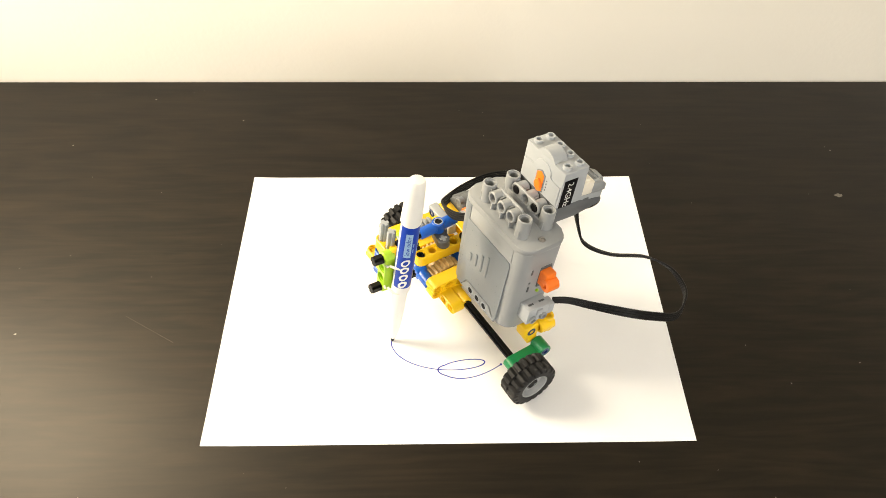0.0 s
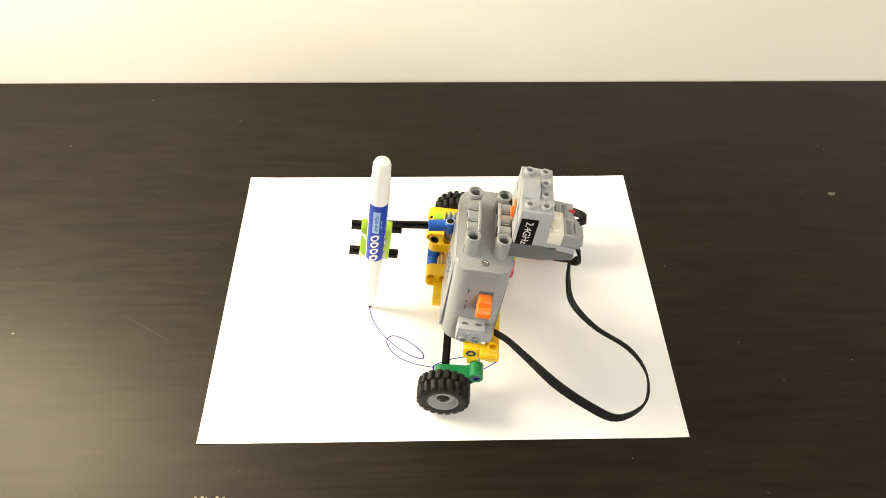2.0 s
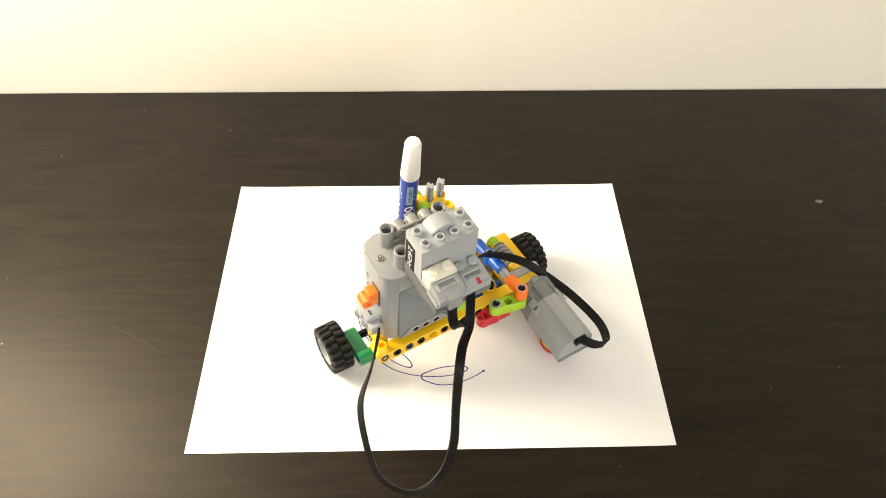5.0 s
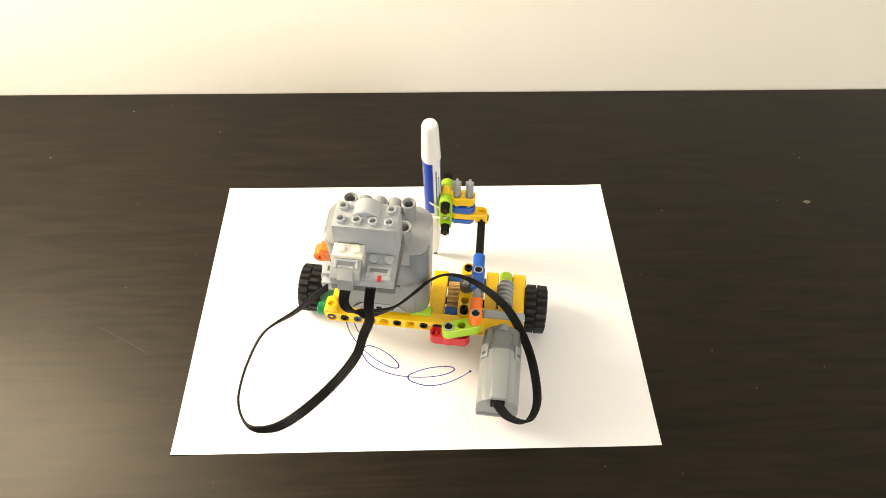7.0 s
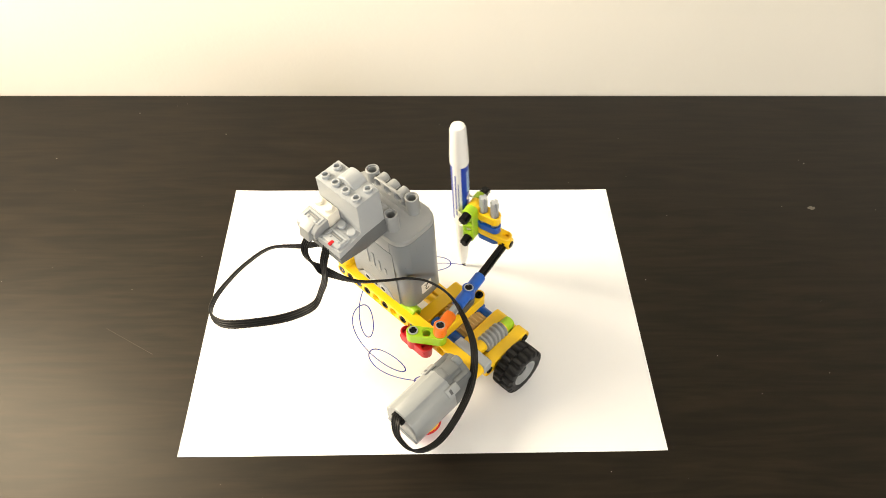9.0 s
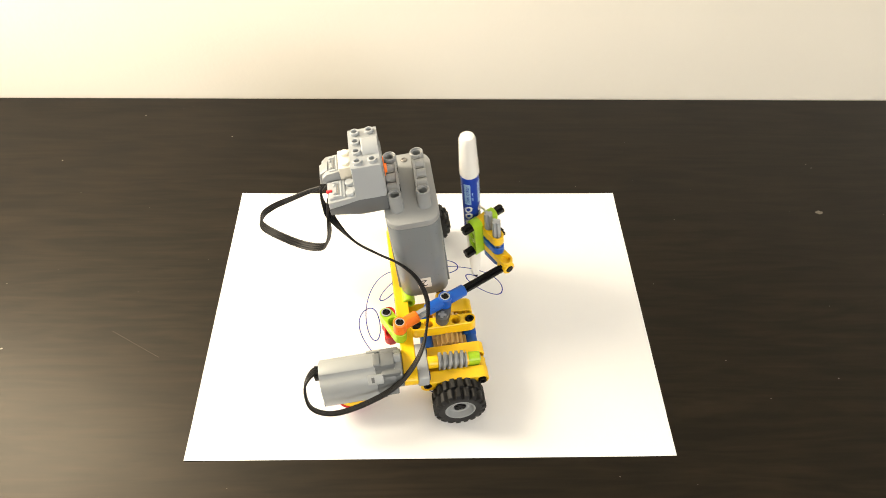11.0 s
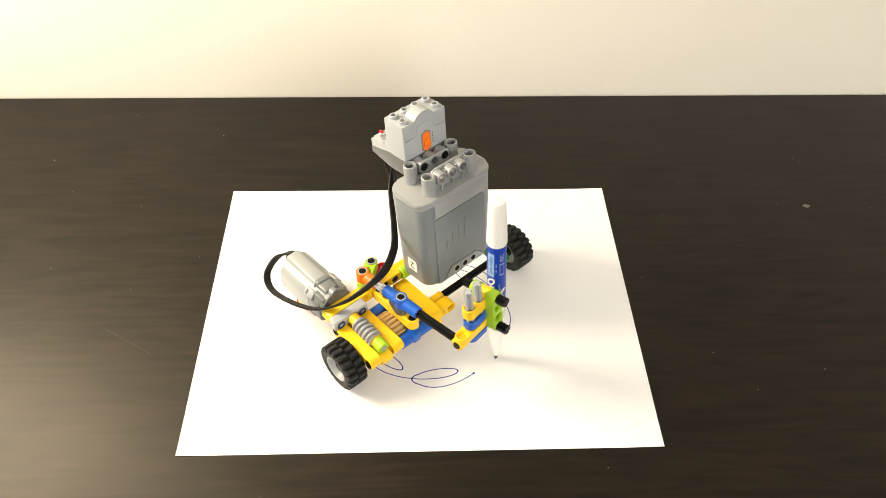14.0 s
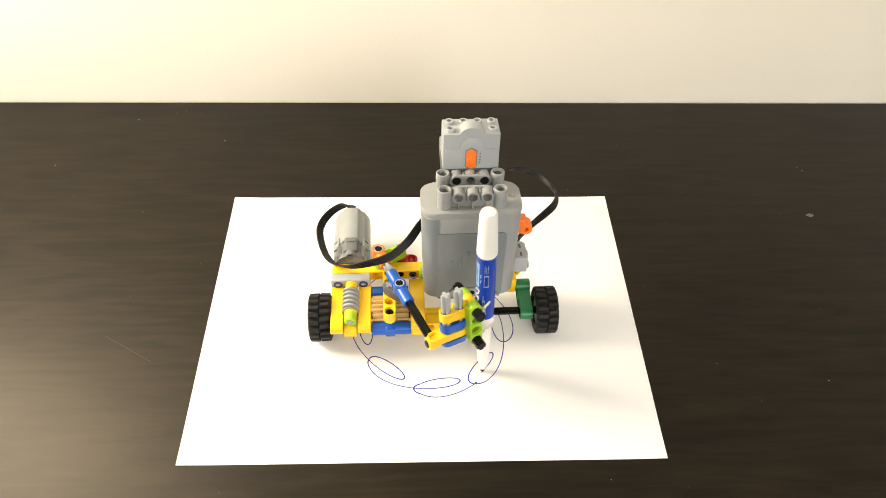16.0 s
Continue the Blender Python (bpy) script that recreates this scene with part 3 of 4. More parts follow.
part("power_light", rod(bmesh.new(), (6.1, 2.75, 7.9), (6.28, 2.75, 7.9), 0.13, 0.03, 12), LIME, battery)
plug = part("plug", box(bmesh.new(), (6.1, 1.55, 5.75), (7.15, 3.4, 7.2), 0.08), PALE, battery, "light grey cable plug")
part("cable_socket", box(bmesh.new(), (6.25, 3.3, 5.85), (7.1, 4.0, 6.8), 0.1), PALE, plug)
for py in (2.02, 2.95):
    part("stud", tube(bmesh.new(), (7.1, py, 6.15), (7.32, py, 6.15), 0.3, 0.18, 0.03, 18), GREY, plug)
    part("contact_slot", box(bmesh.new(), (6.6, py - 0.22, 7.18), (6.75, py + 0.22, 7.22), 0.0), DARK, plug)
part("key_way", box(bmesh.new(), (7.1, 2.25, 6.5), (7.28, 2.75, 7.0), 0.05), PALE, plug)
m = frame_of((BX0 + 0.09, 2.45, 5.7), (0, -1, 0), (-1, 0, 0))
sticker = part("sticker", prism(bmesh.new(), rounded(-0.5, 0.5, -0.55, 0.55, 0.05, 2), -0.12, 0.03, m, 0), STICKER, battery, "white sticker with a figure")
lettering("figure", "2", 0.95, m @ Matrix.Translation((0, 0.02, 0.04)) @ Matrix.Rotation(math.pi, 4, "Z"), PRINT, sticker)
for i, zz in enumerate((8.2, 9.0, 9.9)):
    part("moulded_mark", box(bmesh.new(), (6.15, 1.75, zz), (6.235, 1.85, zz + (0.12 if i == 1 else 0.45)), 0), DARK, battery)

# ---- radio receiver
bm = bmesh.new()
m = Matrix(((0, 0, 1, 0), (1, 0, 0, 0), (0, 1, 0, 0), (0, 0, 0, 1)))
prism(bm, [(3.9, 13.0), (3.97, 13.85), (5.9, 13.85), (8.02, 13.35), (8.02, 12.85), (5.9, 12.45), (4.0, 12.5)], 0.72, 4.78, m, 0.07)
receiver = part("receiver", bm, BASE, robot, "grey radio receiver unit above the battery box")
bm = prism(bmesh.new(), [(3.97, 13.8), (3.97, 16.72), (5.97, 16.72), (5.97, 14.1), (8.0, 14.0), (8.0, 13.35), (5.9, 13.8)], 0.75, 4.75, m, 0.07)
lean(receiver, *BATTERY_LEAN)
upper = part("upper_shell", bm, PALE, receiver, "pale grey upper shell")
bm = lathe(bmesh.new(), [(0, 0), (1.0, 0), (1.0, 1.05), (0.94, 1.12), (0, 1.12)], frame_of((2.75, 3.975, 16.22), X, Y), 32)
part("dome", bm, PALE, receiver)
for sx, sy in ((1.25, 4.47), (4.25, 4.47), (1.25, 5.47), (2.25, 5.47), (3.25, 5.47), (4.25, 5.47)):
    part("stud", tube(bmesh.new(), (sx, sy, 16.68), (sx, sy, 16.96), 0.31, 0.19, 0.03, 18), PALE, receiver)
arch = [(2.75 + 0.85 * math.cos(radians(a)), 15.55 + 0.85 * math.sin(radians(a))) for a in range(0, 181, 15)]
bm = prism(bmesh.new(), [(0.9, 13.95), (4.6, 13.95), (4.6, 15.5), (3.75, 15.5)] + arch + [(1.75, 15.5), (0.9, 15.5)], -0.05, 0.05, Matrix(((1, 0, 0, 0), (0, 0, -1, 3.96), (0, 1, 0, 0), (0, 0, 0, 1))), 0.03)
part("face_plate", bm, PALE, receiver)
upright = Matrix(((1, 0, 0, 0), (0, 0, -1, 3.9), (0, 1, 0, 0), (0, 0, 0, 1)))
hexagon = lambda w, z0, z1: [(2.75 - w, z0 + w * 0.6), (2.75, z0), (2.75 + w, z0 + w * 0.6), (2.75 + w, z1 - w * 0.6), (2.75, z1), (2.75 - w, z1 - w * 0.6)]
slot = part("selector_slot", prism(bmesh.new(), hexagon(0.43, 13.8, 15.68), -0.05, 0.03, upright, 0.02), MID, receiver)
part("selector", prism(bmesh.new(), hexagon(0.35, 13.9, 15.56), -0.02, 0.08, upright, 0.03), ORANGE, slot, "orange channel selector")
part("selector_grip", prism(bmesh.new(), [(2.42, 14.42), (3.08, 14.42), (3.02, 14.75), (2.75, 15.0), (2.48, 14.75)], 0.05, 0.22, upright, 0.04), ORANGE, slot)
bm = bmesh.new()
for i in range(4):
    box(bm, (3.34, 3.885, 14.35 + 0.25 * i), (3.42, 3.93, 14.45 + 0.25 * i), 0.01, 1)
part("index_marks", bm, DARK, receiver)
plate = part("label_plate", box(bmesh.new(), (4.7, 4.1, 13.6), (4.775, 5.2, 16.1), 0.02, 1), BLACK, receiver, "black label with white lettering")
lettering("lettering", "2.4GHz", 0.66, frame_of((4.78, 4.65, 14.85), (0, 0, -1), X), WHITE, plate)
white_plug = part("white_plug", box(bmesh.new(), (2.78, 6.02, 13.9), (4.72, 7.0, 15.1), 0.07), IVORY, receiver, "ivory cable plug")
for sx in (3.25, 4.25):
    part("stud", rod(bmesh.new(), (sx, 6.48, 15.0), (sx, 6.48, 15.3), 0.31, 0.04, 18), IVORY, white_plug)
SIDE = Matrix(((0, 0, 1, 0), (1, 0, 0, 0), (0, 1, 0, 0), (0, 0, 0, 1)))
part("plug_body", prism(bmesh.new(), [(6.98, 13.9), (6.98, 14.85), (7.9, 14.72), (8.25, 14.4), (8.25, 13.9)], 2.8, 4.7, SIDE, 0.06), GREY, white_plug, "grey plug body")


def contact_field(parent, x0, x1, y, z, drop):
    """A raised contact rim round a dark slot, on a slope that falls by drop from back to front."""
    m = Matrix.Translation(((x0 + x1) / 2, y, z)) @ Matrix.Rotation(-math.atan(drop), 4, "X")
    h = (x1 - x0) / 2
    rim = box(bmesh.new(), (-h, -0.33, -0.05), (h, -0.2, 0.07), 0.03, 1)
    for q in (-1, 1):
        box(rim, (min(q * h, q * (h - 0.17)), -0.2, -0.05), (max(q * h, q * (h - 0.17)), 0.3, 0.07), 0.03, 1)
        box(rim, (q * h * 0.5 - 0.12, 0.14, -0.05), (q * h * 0.5 + 0.12, 0.28, 0.07), 0.03, 1)
    part("contact_rim", rim, PALE, parent, m=m)
    part("contact_slot", box(bmesh.new(), (-h * 0.7, -0.16, -0.05), (h * 0.7, 0.08, 0.02), 0.0), MID, parent, m=m)
    part("contacts", box(bmesh.new(), (-h * 0.55, -0.07, -0.05), (h * 0.55, -0.01, 0.035), 0.0), STEEL, parent, m=m)


contact_field(white_plug, 3.0, 4.5, 7.4, 14.79, 0.14)
part("cable_clamp", prism(bmesh.new(), [(7.75, 14.3), (7.8, 14.82), (8.4, 14.5), (8.55, 13.6), (8.0, 13.5)], 3.2, 4.2, SIDE, 0.06), GREY, white_plug, "grey cable clamp")
port = part("port", box(bmesh.new(), (0.95, 6.75, 13.75), (2.6, 7.9, 14.2), 0.08), PALE, receiver)
for sx in (1.25, 2.25):
    part("stud", rod(bmesh.new(), (sx, 6.42, 14.0), (sx, 6.42, 14.33), 0.31, 0.04, 18), PALE, port)
contact_field(port, 1.0, 2.55, 7.3, 14.2, 0.0)
part("indicator", box(bmesh.new(), (1.55, 7.65, 14.1), (1.78, 8.05, 14.26), 0.03), RED, port, "red indicator")
part("dark_plug", box(bmesh.new(), (4.72, 6.3, 13.65), (4.8, 6.75, 13.8), 0), DARK, receiver)

# ---- motor and its sliding foot
m = Matrix(((1, 0, 0, 0), (0, 0, 1, 0), (0, 1, 0, 0), (0, 0, 0, 1)))


def fluted(k=1.0):
    """The motor's section: flat foot, straight sides, sloping shoulders and a raised ridge with a groove on each side of it."""
    half = [(1.25, 1.95), (1.46, 2.12), (1.49, 2.5), (1.49, 3.35), (1.42, 3.7), (1.12, 4.22), (1.0, 4.3), (0.74, 4.42), (0.62, 4.48), (0.55, 4.78), (0.44, 4.86)]
    half = [(x * k, 3.4 + (z - 3.4) * k) for x, z in half]
    return [(-6.45 + x, z) for x, z in half] + [(-6.45 - x, z) for x, z in half[::-1]]


motor = part("motor", prism(bmesh.new(), fluted(), 5.7, 9.7, m, 0.1), CASING, robot, "pale grey fluted electric motor")
lean(motor, 3.85, 3.5, 5.6)
part("motor_front", prism(bmesh.new(), fluted(0.965), 4.3, 5.75, m, 0.06), NOSE, motor, "darker grey motor front")
part("motor_nose", prism(bmesh.new(), [(-6.45 + 1.36 * math.cos(radians(a)), 3.35 + 1.36 * math.sin(radians(a))) for a in range(0, 360, 15)], 3.8, 4.35, m, 0.08), NOSE, motor)
part("motor_tray", prism(bmesh.new(), rounded(-7.9, -5.0, 1.9, 2.3, 0.18, 4), 5.2, 9.78, m, 0.05), MID, motor, "darker grey motor underside")
for sx in (-1, 1):
    part("fin", box(bmesh.new(), (-6.45 + sx * 0.92 - 0.22, 3.95, 3.8), (-6.45 + sx * 0.92 + 0.22, 5.3, 4.42), 0.1), NOSE, motor)
    slope = Matrix.Translation((-6.45 + sx * 1.2, 5.95, 4.12)) @ Matrix.Rotation(sx * radians(50), 4, "Y")
    part("clip_cover", box(bmesh.new(), (-0.36, -0.75, -0.1), (0.36, 0.35, 0.075), 0.06), CASING, motor, m=slope)
    part("clip_slot", box(bmesh.new(), (-0.2, -0.12, 0.0), (0.2, 0.1, 0.09), 0.02), DARK, motor, m=slope)
part("ridge_end", prism(bmesh.new(), rounded(-7.0, -5.9, 4.0, 4.9, 0.2, 4), 5.3, 5.8, m, 0.06), NOSE, motor)
part("pin_hole", tube(bmesh.new(), (-6.45, 3.78, 4.5), (-6.45, 4.3, 4.5), 0.42, 0.3), MID, motor)
# dark plug painting the shade in the pin hole
part("pin_hole_shadow", rod(bmesh.new(), (-6.45, 3.84, 4.5), (-6.45, 4.2, 4.5), 0.3, 0.02), HOLE_SHADE, motor)
part("cable_exit", box(bmesh.new(), (-6.95, 9.6, 4.0), (-5.95, 10.05, 4.55), 0.08), BLACK, motor)
slider = part("sliding_foot", lathe(bmesh.new(), [(0, 0.0), (0.6, 0.04), (1.15, 0.35), (1.33, 0.68), (1.25, 0.8), (0, 0.8)], Matrix.Translation((-6.5, 7.55, 0)), 28), RED, robot, "red dish foot under the motor")
part("foot_collar", lathe(bmesh.new(), [(0.0, 0.8), (1.22, 0.8), (1.24, 1.2), (1.1, 1.32), (0.9, 1.36), (0.9, 1.8), (0, 1.8)], Matrix.Translation((-6.5, 7.55, 0)), 28), YELLOW, slider, "yellow round collar")

# ---- cables
cable_a = [(6.6, 3.3, 6.35), (7.3, 4.25, 6.43), (8.5, 5.65, 6.15), (10.25, 7.5, 6.0), (11.05, 9.55, 5.05), (11.3, 11.5, 4.0), (10.7, 13.0, 3.85), (9.65, 13.9, 4.0),
           (7.95, 13.9, 4.55), (6.35, 12.75, 5.0), (4.75, 10.5, 5.1), (3.5, 8.85, 6.1), (2.95, 8.3, 7.9), (2.45, 8.2, 9.6), (2.4, 8.15, 11.2), (2.2, 7.8, 12.85)]
sides_a = [(0, 0, 1), (0, 0.1, 1), (-0.1, 0.3, 1), (-0.3, 0.6, 0.8), (-0.3, 0.6, 0.75), (-0.3, 0.5, 0.8), (-0.2, 0.3, 1), (0.1, 0, 1), (0.4, -0.3, 0.8), (0.58, -0.5, 0.6),
           (0.62, -0.52, 0.55), (0.8, -0.5, 0.3), (1, -0.4, 0), (1, -0.2, 0), (1, 0, 0), (1, 0, 0)]
part("cable", ribbon(bmesh.new(), cable_a, sides_a), CORD, robot, "flat black cable hanging in a loop")
cable_b = [(3.7, 8.0, 12.9), (3.9, 8.5, 11.75), (3.5, 8.45, 10.75), (2.5, 7.75, 9.75), (1.2, 6.4, 8.8), (0.05, 4.8, 8.5), (-0.95, 3.4, 8.4), (-1.95, 2.25, 7.8), (-3.35, 1.65, 6.95),
           (-5.0, 1.87, 6.0), (-6.65, 2.6, 4.9), (-8.0, 4.15, 3.75), (-8.85, 6.25, 3.15), (-9.25, 8.8, 2.7), (-8.65, 10.45, 2.75), (-7.4, 10.8, 3.5), (-6.5, 10.15, 3.95), (-6.45, 9.5, 3.8)]
sides_b = [(1, 0, 0), (1, 0, 0), (0.9, 0.1, 0.3), (0.5, 0.3, 0.8), (-0.1, 0.5, 0.8), (-0.28, 0.55, 0.78), (-0.28, 0.55, 0.78), (-0.35, 0.5, 0.78), (-0.5, 0.4, 0.75),
           (-0.65, 0.1, 0.7), (-0.8, -0.1, 0.6), (-0.82, -0.2, 0.57), (-0.82, -0.2, 0.57), (-0.82, -0.2, 0.57), (-0.8, -0.1, 0.55), (-0.8, 0, 0.5), (-1, 0, 0.1), (-1, 0, 0)]
part("cable", ribbon(bmesh.new(), cable_b, sides_b), CORD, robot, "flat black cable from the motor")


# ---- wheels
def build_wheel(side):
    """A grooved tyre on a grey hub; the wheel's own axis is local x, its outer face towards side."""
    s = side
    m = frame_of((0, 0, 0), (0, 0, 1), (s, 0, 0))
    bm = lathe(bmesh.new(), [(0.47, -0.5), (1.08, -0.6), (1.12, -0.75), (1.12, 0.76), (1.08, 0.81), (1.0, 0.79), (0.97, 0.72), (0.84, 0.42), (0.66, 0.38), (0.63, 0.5), (0.6, 0.53), (0.47, 0.53)], m, 40, True)
    wheel = part("wheel", bm, GREY, robot, "black rubber tyre on a grey dished hub")
    bm = bmesh.new()
    n, per = 19, 8
    across = [(-0.80, 1.1), (-0.88, 1.3), (-0.86, 1.52), (-0.80, 1.56), (-0.74, 1.60), (-0.06, 1.64), (-0.02, 1.64), (0.02, 1.64), (0.06, 1.64), (0.74, 1.60), (0.80, 1.56), (0.86, 1.52), (0.88, 1.3), (0.80, 1.1)]
    rings = []
    for i in range(n * per):
        row = []
        for xx, r in across:
            k = (i + (per // 2 if xx > 0 else 0) + int(2 * abs(xx))) % per
            if k in (0, 1, 2, 3, 4) and abs(xx) > 0.04 and r > 1.5:
                r = {1.52: 1.62, 1.56: 1.81, 1.60: 1.885, 1.64: 1.90}[r]
            a = 2 * math.pi * i / (n * per)
            row.append(bm.verts.new((xx, r * math.cos(a), r * math.sin(a))))
        rings.append(row)
    for a, b in zip(rings, rings[1:] + rings[:1]):
        for i in range(len(across) - 1):
            bm.faces.new((a[i], a[i + 1], b[i + 1], b[i]))
        bm.faces.new((a[-1], a[0], b[0], b[-1]))
    part("tyre", bm, RUBBER, wheel, "black rubber tyre with offset lugs")
    # axle drawn oversize in black; it and the plug darken the bore like shade
    part("axle_end", axle(bmesh.new(), (-0.6 * s, 0, 0), (0.5 * s, 0, 0), 0.46, 0.17), BLACK, wheel)
    part("hub_bore_shade", rod(bmesh.new(), (-0.5 * s, 0, 0), (0.36 * s, 0, 0), 0.465), HOLE_SHADE, wheel)
    return wheel


wheel_a, wheel_b = build_wheel(1), build_wheel(-1)
WHEEL_AT = {wheel_a: 8.93, wheel_b: -8.85}

# ---- crank, rocker and pen arm (their own origins lie on their pivots)
CRANK_C, CRANK_R = Vector((-3.38, 0.51)), 1.008
ROCK_C, ROCK_R, COUPLER = Vector((-2.457, 4.585)), 1.998, 3.988

bm = bmesh.new()
prism(bm, rounded(-0.5, 1.5, -0.5, 0.5, 0.48), 4.3, 5.05, bevel=0.06)
crank = part("crank", bm, DARK, robot, "dark grey crank disc")
part("crank_pin", axle(bmesh.new(), (CRANK_R, 0, 5.0), (CRANK_R, 0, 5.97), 0.28), BLACK, crank)
part("crank_shaft", axle(bmesh.new(), (0, 0, 2.6), (0, 0, 5.1)), GREY, crank)
rocker = part("rocker", beam(bmesh.new(), 3, frame_of((0, 0, 4.3), X, Z), 0.9), LIME, robot, "lime three-hole rocker beam")
part("pivot_pin", axle(bmesh.new(), (0, 0, 2.9), (0, 0, 4.80), 0.29), BLACK, rocker)
part("pivot_rim", tube(bmesh.new(), (0, 0, 4.6), (0, 0, 4.82), 0.36, 0.29, 0.02), PALE, rocker)

AZ = 5.5
bm = bmesh.new()
axle(bm, (1.2, 0, AZ), (5.9, 0, AZ + 0.15), 0.31)
arm = part("pen_arm", bm, BLACK, robot, "black cross axle carrying the pen holder")
bm = tube(bmesh.new(), (0, 0, AZ - 0.5), (0, 0, AZ + 0.5), 0.5, 0.3)
tube(bm, (0.3, 0, AZ), (1.75, 0, AZ), 0.46, 0.3)
tube(bm, (-1.6, 0, AZ), (-0.3, 0, AZ), 0.46, 0.3)
box(bm, (-0.62, -0.36, AZ - 0.34), (0.62, 0.36, AZ + 0.34), 0.1)
part("blue_connector", bm, BLUE, arm, "blue angle connector")
part("connector_pin", tube(bmesh.new(), (0, 0, AZ + 0.3), (0, 0, AZ + 0.52), 0.36, 0.29, 0.02), PALE, arm)
part("grey_axle", axle(bmesh.new(), (-3.3, 0, AZ - 0.1), (-1.2, 0, AZ), 0.31), PALE, arm, "pale grey cross axle")
bm = tube(bmesh.new(), (-COUPLER, 0, AZ - 0.65), (-COUPLER, 0, AZ + 0.35), 0.5, 0.3)
tube(bm, (-COUPLER + 0.3, 0, AZ - 0.12), (-COUPLER + 1.5, 0, AZ - 0.08), 0.46, 0.3)
box(bm, (-COUPLER + 0.2, -0.34, AZ - 0.45), (-COUPLER + 0.75, 0.34, AZ + 0.22), 0.1)
part("orange_connector", bm, ORANGE, arm, "orange angle connector")
part("connector_pin", tube(bmesh.new(), (-COUPLER, 0, AZ), (-COUPLER, 0, AZ + 0.36), 0.36, 0.29, 0.02), PALE, arm)
part("connector_axle", axle(bmesh.new(), (-COUPLER, 0, AZ - 0.6), (-COUPLER, 0, AZ + 0.32), 0.29), BLACK, arm)
bm = tube(bmesh.new(), (5.75, -0.45, AZ + 0.2), (5.75, 0.5, AZ + 0.2), 0.5, 0.3)
box(bm, (5.3, -0.32, AZ - 0.15), (5.8, 0.32, AZ + 0.55), 0.1)
part("yellow_connector", bm, YELLOW, arm, "yellow cross connector")
part("connector_pin", rod(bmesh.new(), (5.75, -0.55, AZ + 0.2), (5.75, 0.4, AZ + 0.2), 0.3), BLACK, arm)
# stack of short blue and yellow beams on two grey axles, leaning back with the pen
q = Vector((5.8, 0, 6.0))
LEAN = Matrix.Translation(q) @ Matrix.Rotation(radians(-7.8), 4, "Y") @ Matrix.Translation(-q)
for lo, hi, n, mat in ((5.15, 5.65, 2, BLUE), (5.75, 6.4, 3, YELLOW), (6.5, 7.2, 2, BLUE), (7.55, 8.4, 2, YELLOW)):
    part("short_beam", beam(bmesh.new(), n, frame_of((5.82, 2.07, (lo + hi) / 2), (0, -1, 0), Z), hi - lo), mat, arm, "short %s beam" % ("blue" if mat is BLUE else "yellow"), m=LEAN)
for yy in (1.1, 2.07):
    part("grey_axle", axle(bmesh.new(), (5.82, yy, 5.2), (5.82, yy, 9.95), 0.31), PALE, arm, "pale grey cross axle standing upright", m=LEAN)
part("lime_core", beam(bmesh.new(), 3, frame_of((5.8, 2.87, 5.6), Z, X), 0.6), LIME, arm, m=LEAN)
for hx in (5.12, 6.5):
    part("lime_holder", beam(bmesh.new(), 4, frame_of((hx, 2.87, 5.6), Z, X) @ Matrix.Diagonal((0.95, 1, 1, 1)), 0.82), LIME, arm, "lime pen holder beam", m=LEAN)
bm = tube(bmesh.new(), (4.75, 2.87, 8.45), (5.45, 2.87, 8.45), 0.5, 0.3)
tube(bm, (6.25, 2.87, 8.45), (6.95, 2.87, 8.45), 0.5, 0.3)
box(bm, (5.3, 2.5, 7.9), (6.5, 3.2, 8.35), 0.08)
part("lime_sleeve", bm, LIME, arm, "lime sleeve on the upper rod", m=LEAN)
bm = tube(bmesh.new(), (5.4, 2.87, 8.45), (6.3, 2.87, 8.45), 0.47, 0.3)
box(bm, (5.6, 2.3, 8.1), (6.05, 2.7, 8.75), 0.06)
part("yellow_sleeve", bm, YELLOW, arm, "yellow sleeve on the upper rod", m=LEAN)
for zz in (8.45, 5.6):
    part("holder_rod", axle(bmesh.new(), (4.0, 2.87, zz), (7.67, 2.87, zz), 0.33, 0.16), BLACK, arm, "short black rod", m=LEAN)
for zz, k in ((7.9, 0.5), (6.1, -0.25)):
    pts = [(5.86 + (1.0 if math.sin(a) < 0 else 0.80) * math.cos(a), 3.55 + (0.92 if math.sin(a) > 0 else 1.15) * math.sin(a), zz + k * math.sin(a + 0.6)) for a in [2 * math.pi * i / 14 for i in range(15)]]
    part("elastic_band", cord(bmesh.new(), pts, 0.09), BAND, arm, "pale stretched elastic band", m=LEAN)

# ---------------------------------------------------------------- the marker (origin at its tip, local z along it)
PEN_L = 16.2
marker = tagged(new("marker_pen"), "white dry-erase marker with a blue label, held upright by elastic bands", "marker")
bm = lathe(bmesh.new(), [(0, 0.45), (0.2, 0.45), (0.26, 0.6), (0.38, 1.3), (0.47, 2.3), (0.52, 3.4), (0.56, 5.6), (0.60, 6.0), (0.69, 6.1), (0.69, 6.4), (0.655, 6.5), (0.655, 12.7), (0, 12.7)], seg=32)
part("barrel", bm, WHITE, marker, "white plastic barrel")
part("nib", lathe(bmesh.new(), [(0, 0), (0.09, 0.02), (0.15, 0.2), (0.17, 0.5), (0, 0.5)], seg=16), BLACK, marker, "dark blue nib")
bm = lathe(bmesh.new(), [(0.66, 12.55), (0.72, 12.6), (0.72, 12.8), (0.69, 13.6), (0.62, 15.3), (0.60, 15.85), (0.50, 16.12), (0.25, 16.2), (0, 16.2)], seg=32)
part("cap", bm, WHITE, marker, "white cap pushed on the barrel's end")


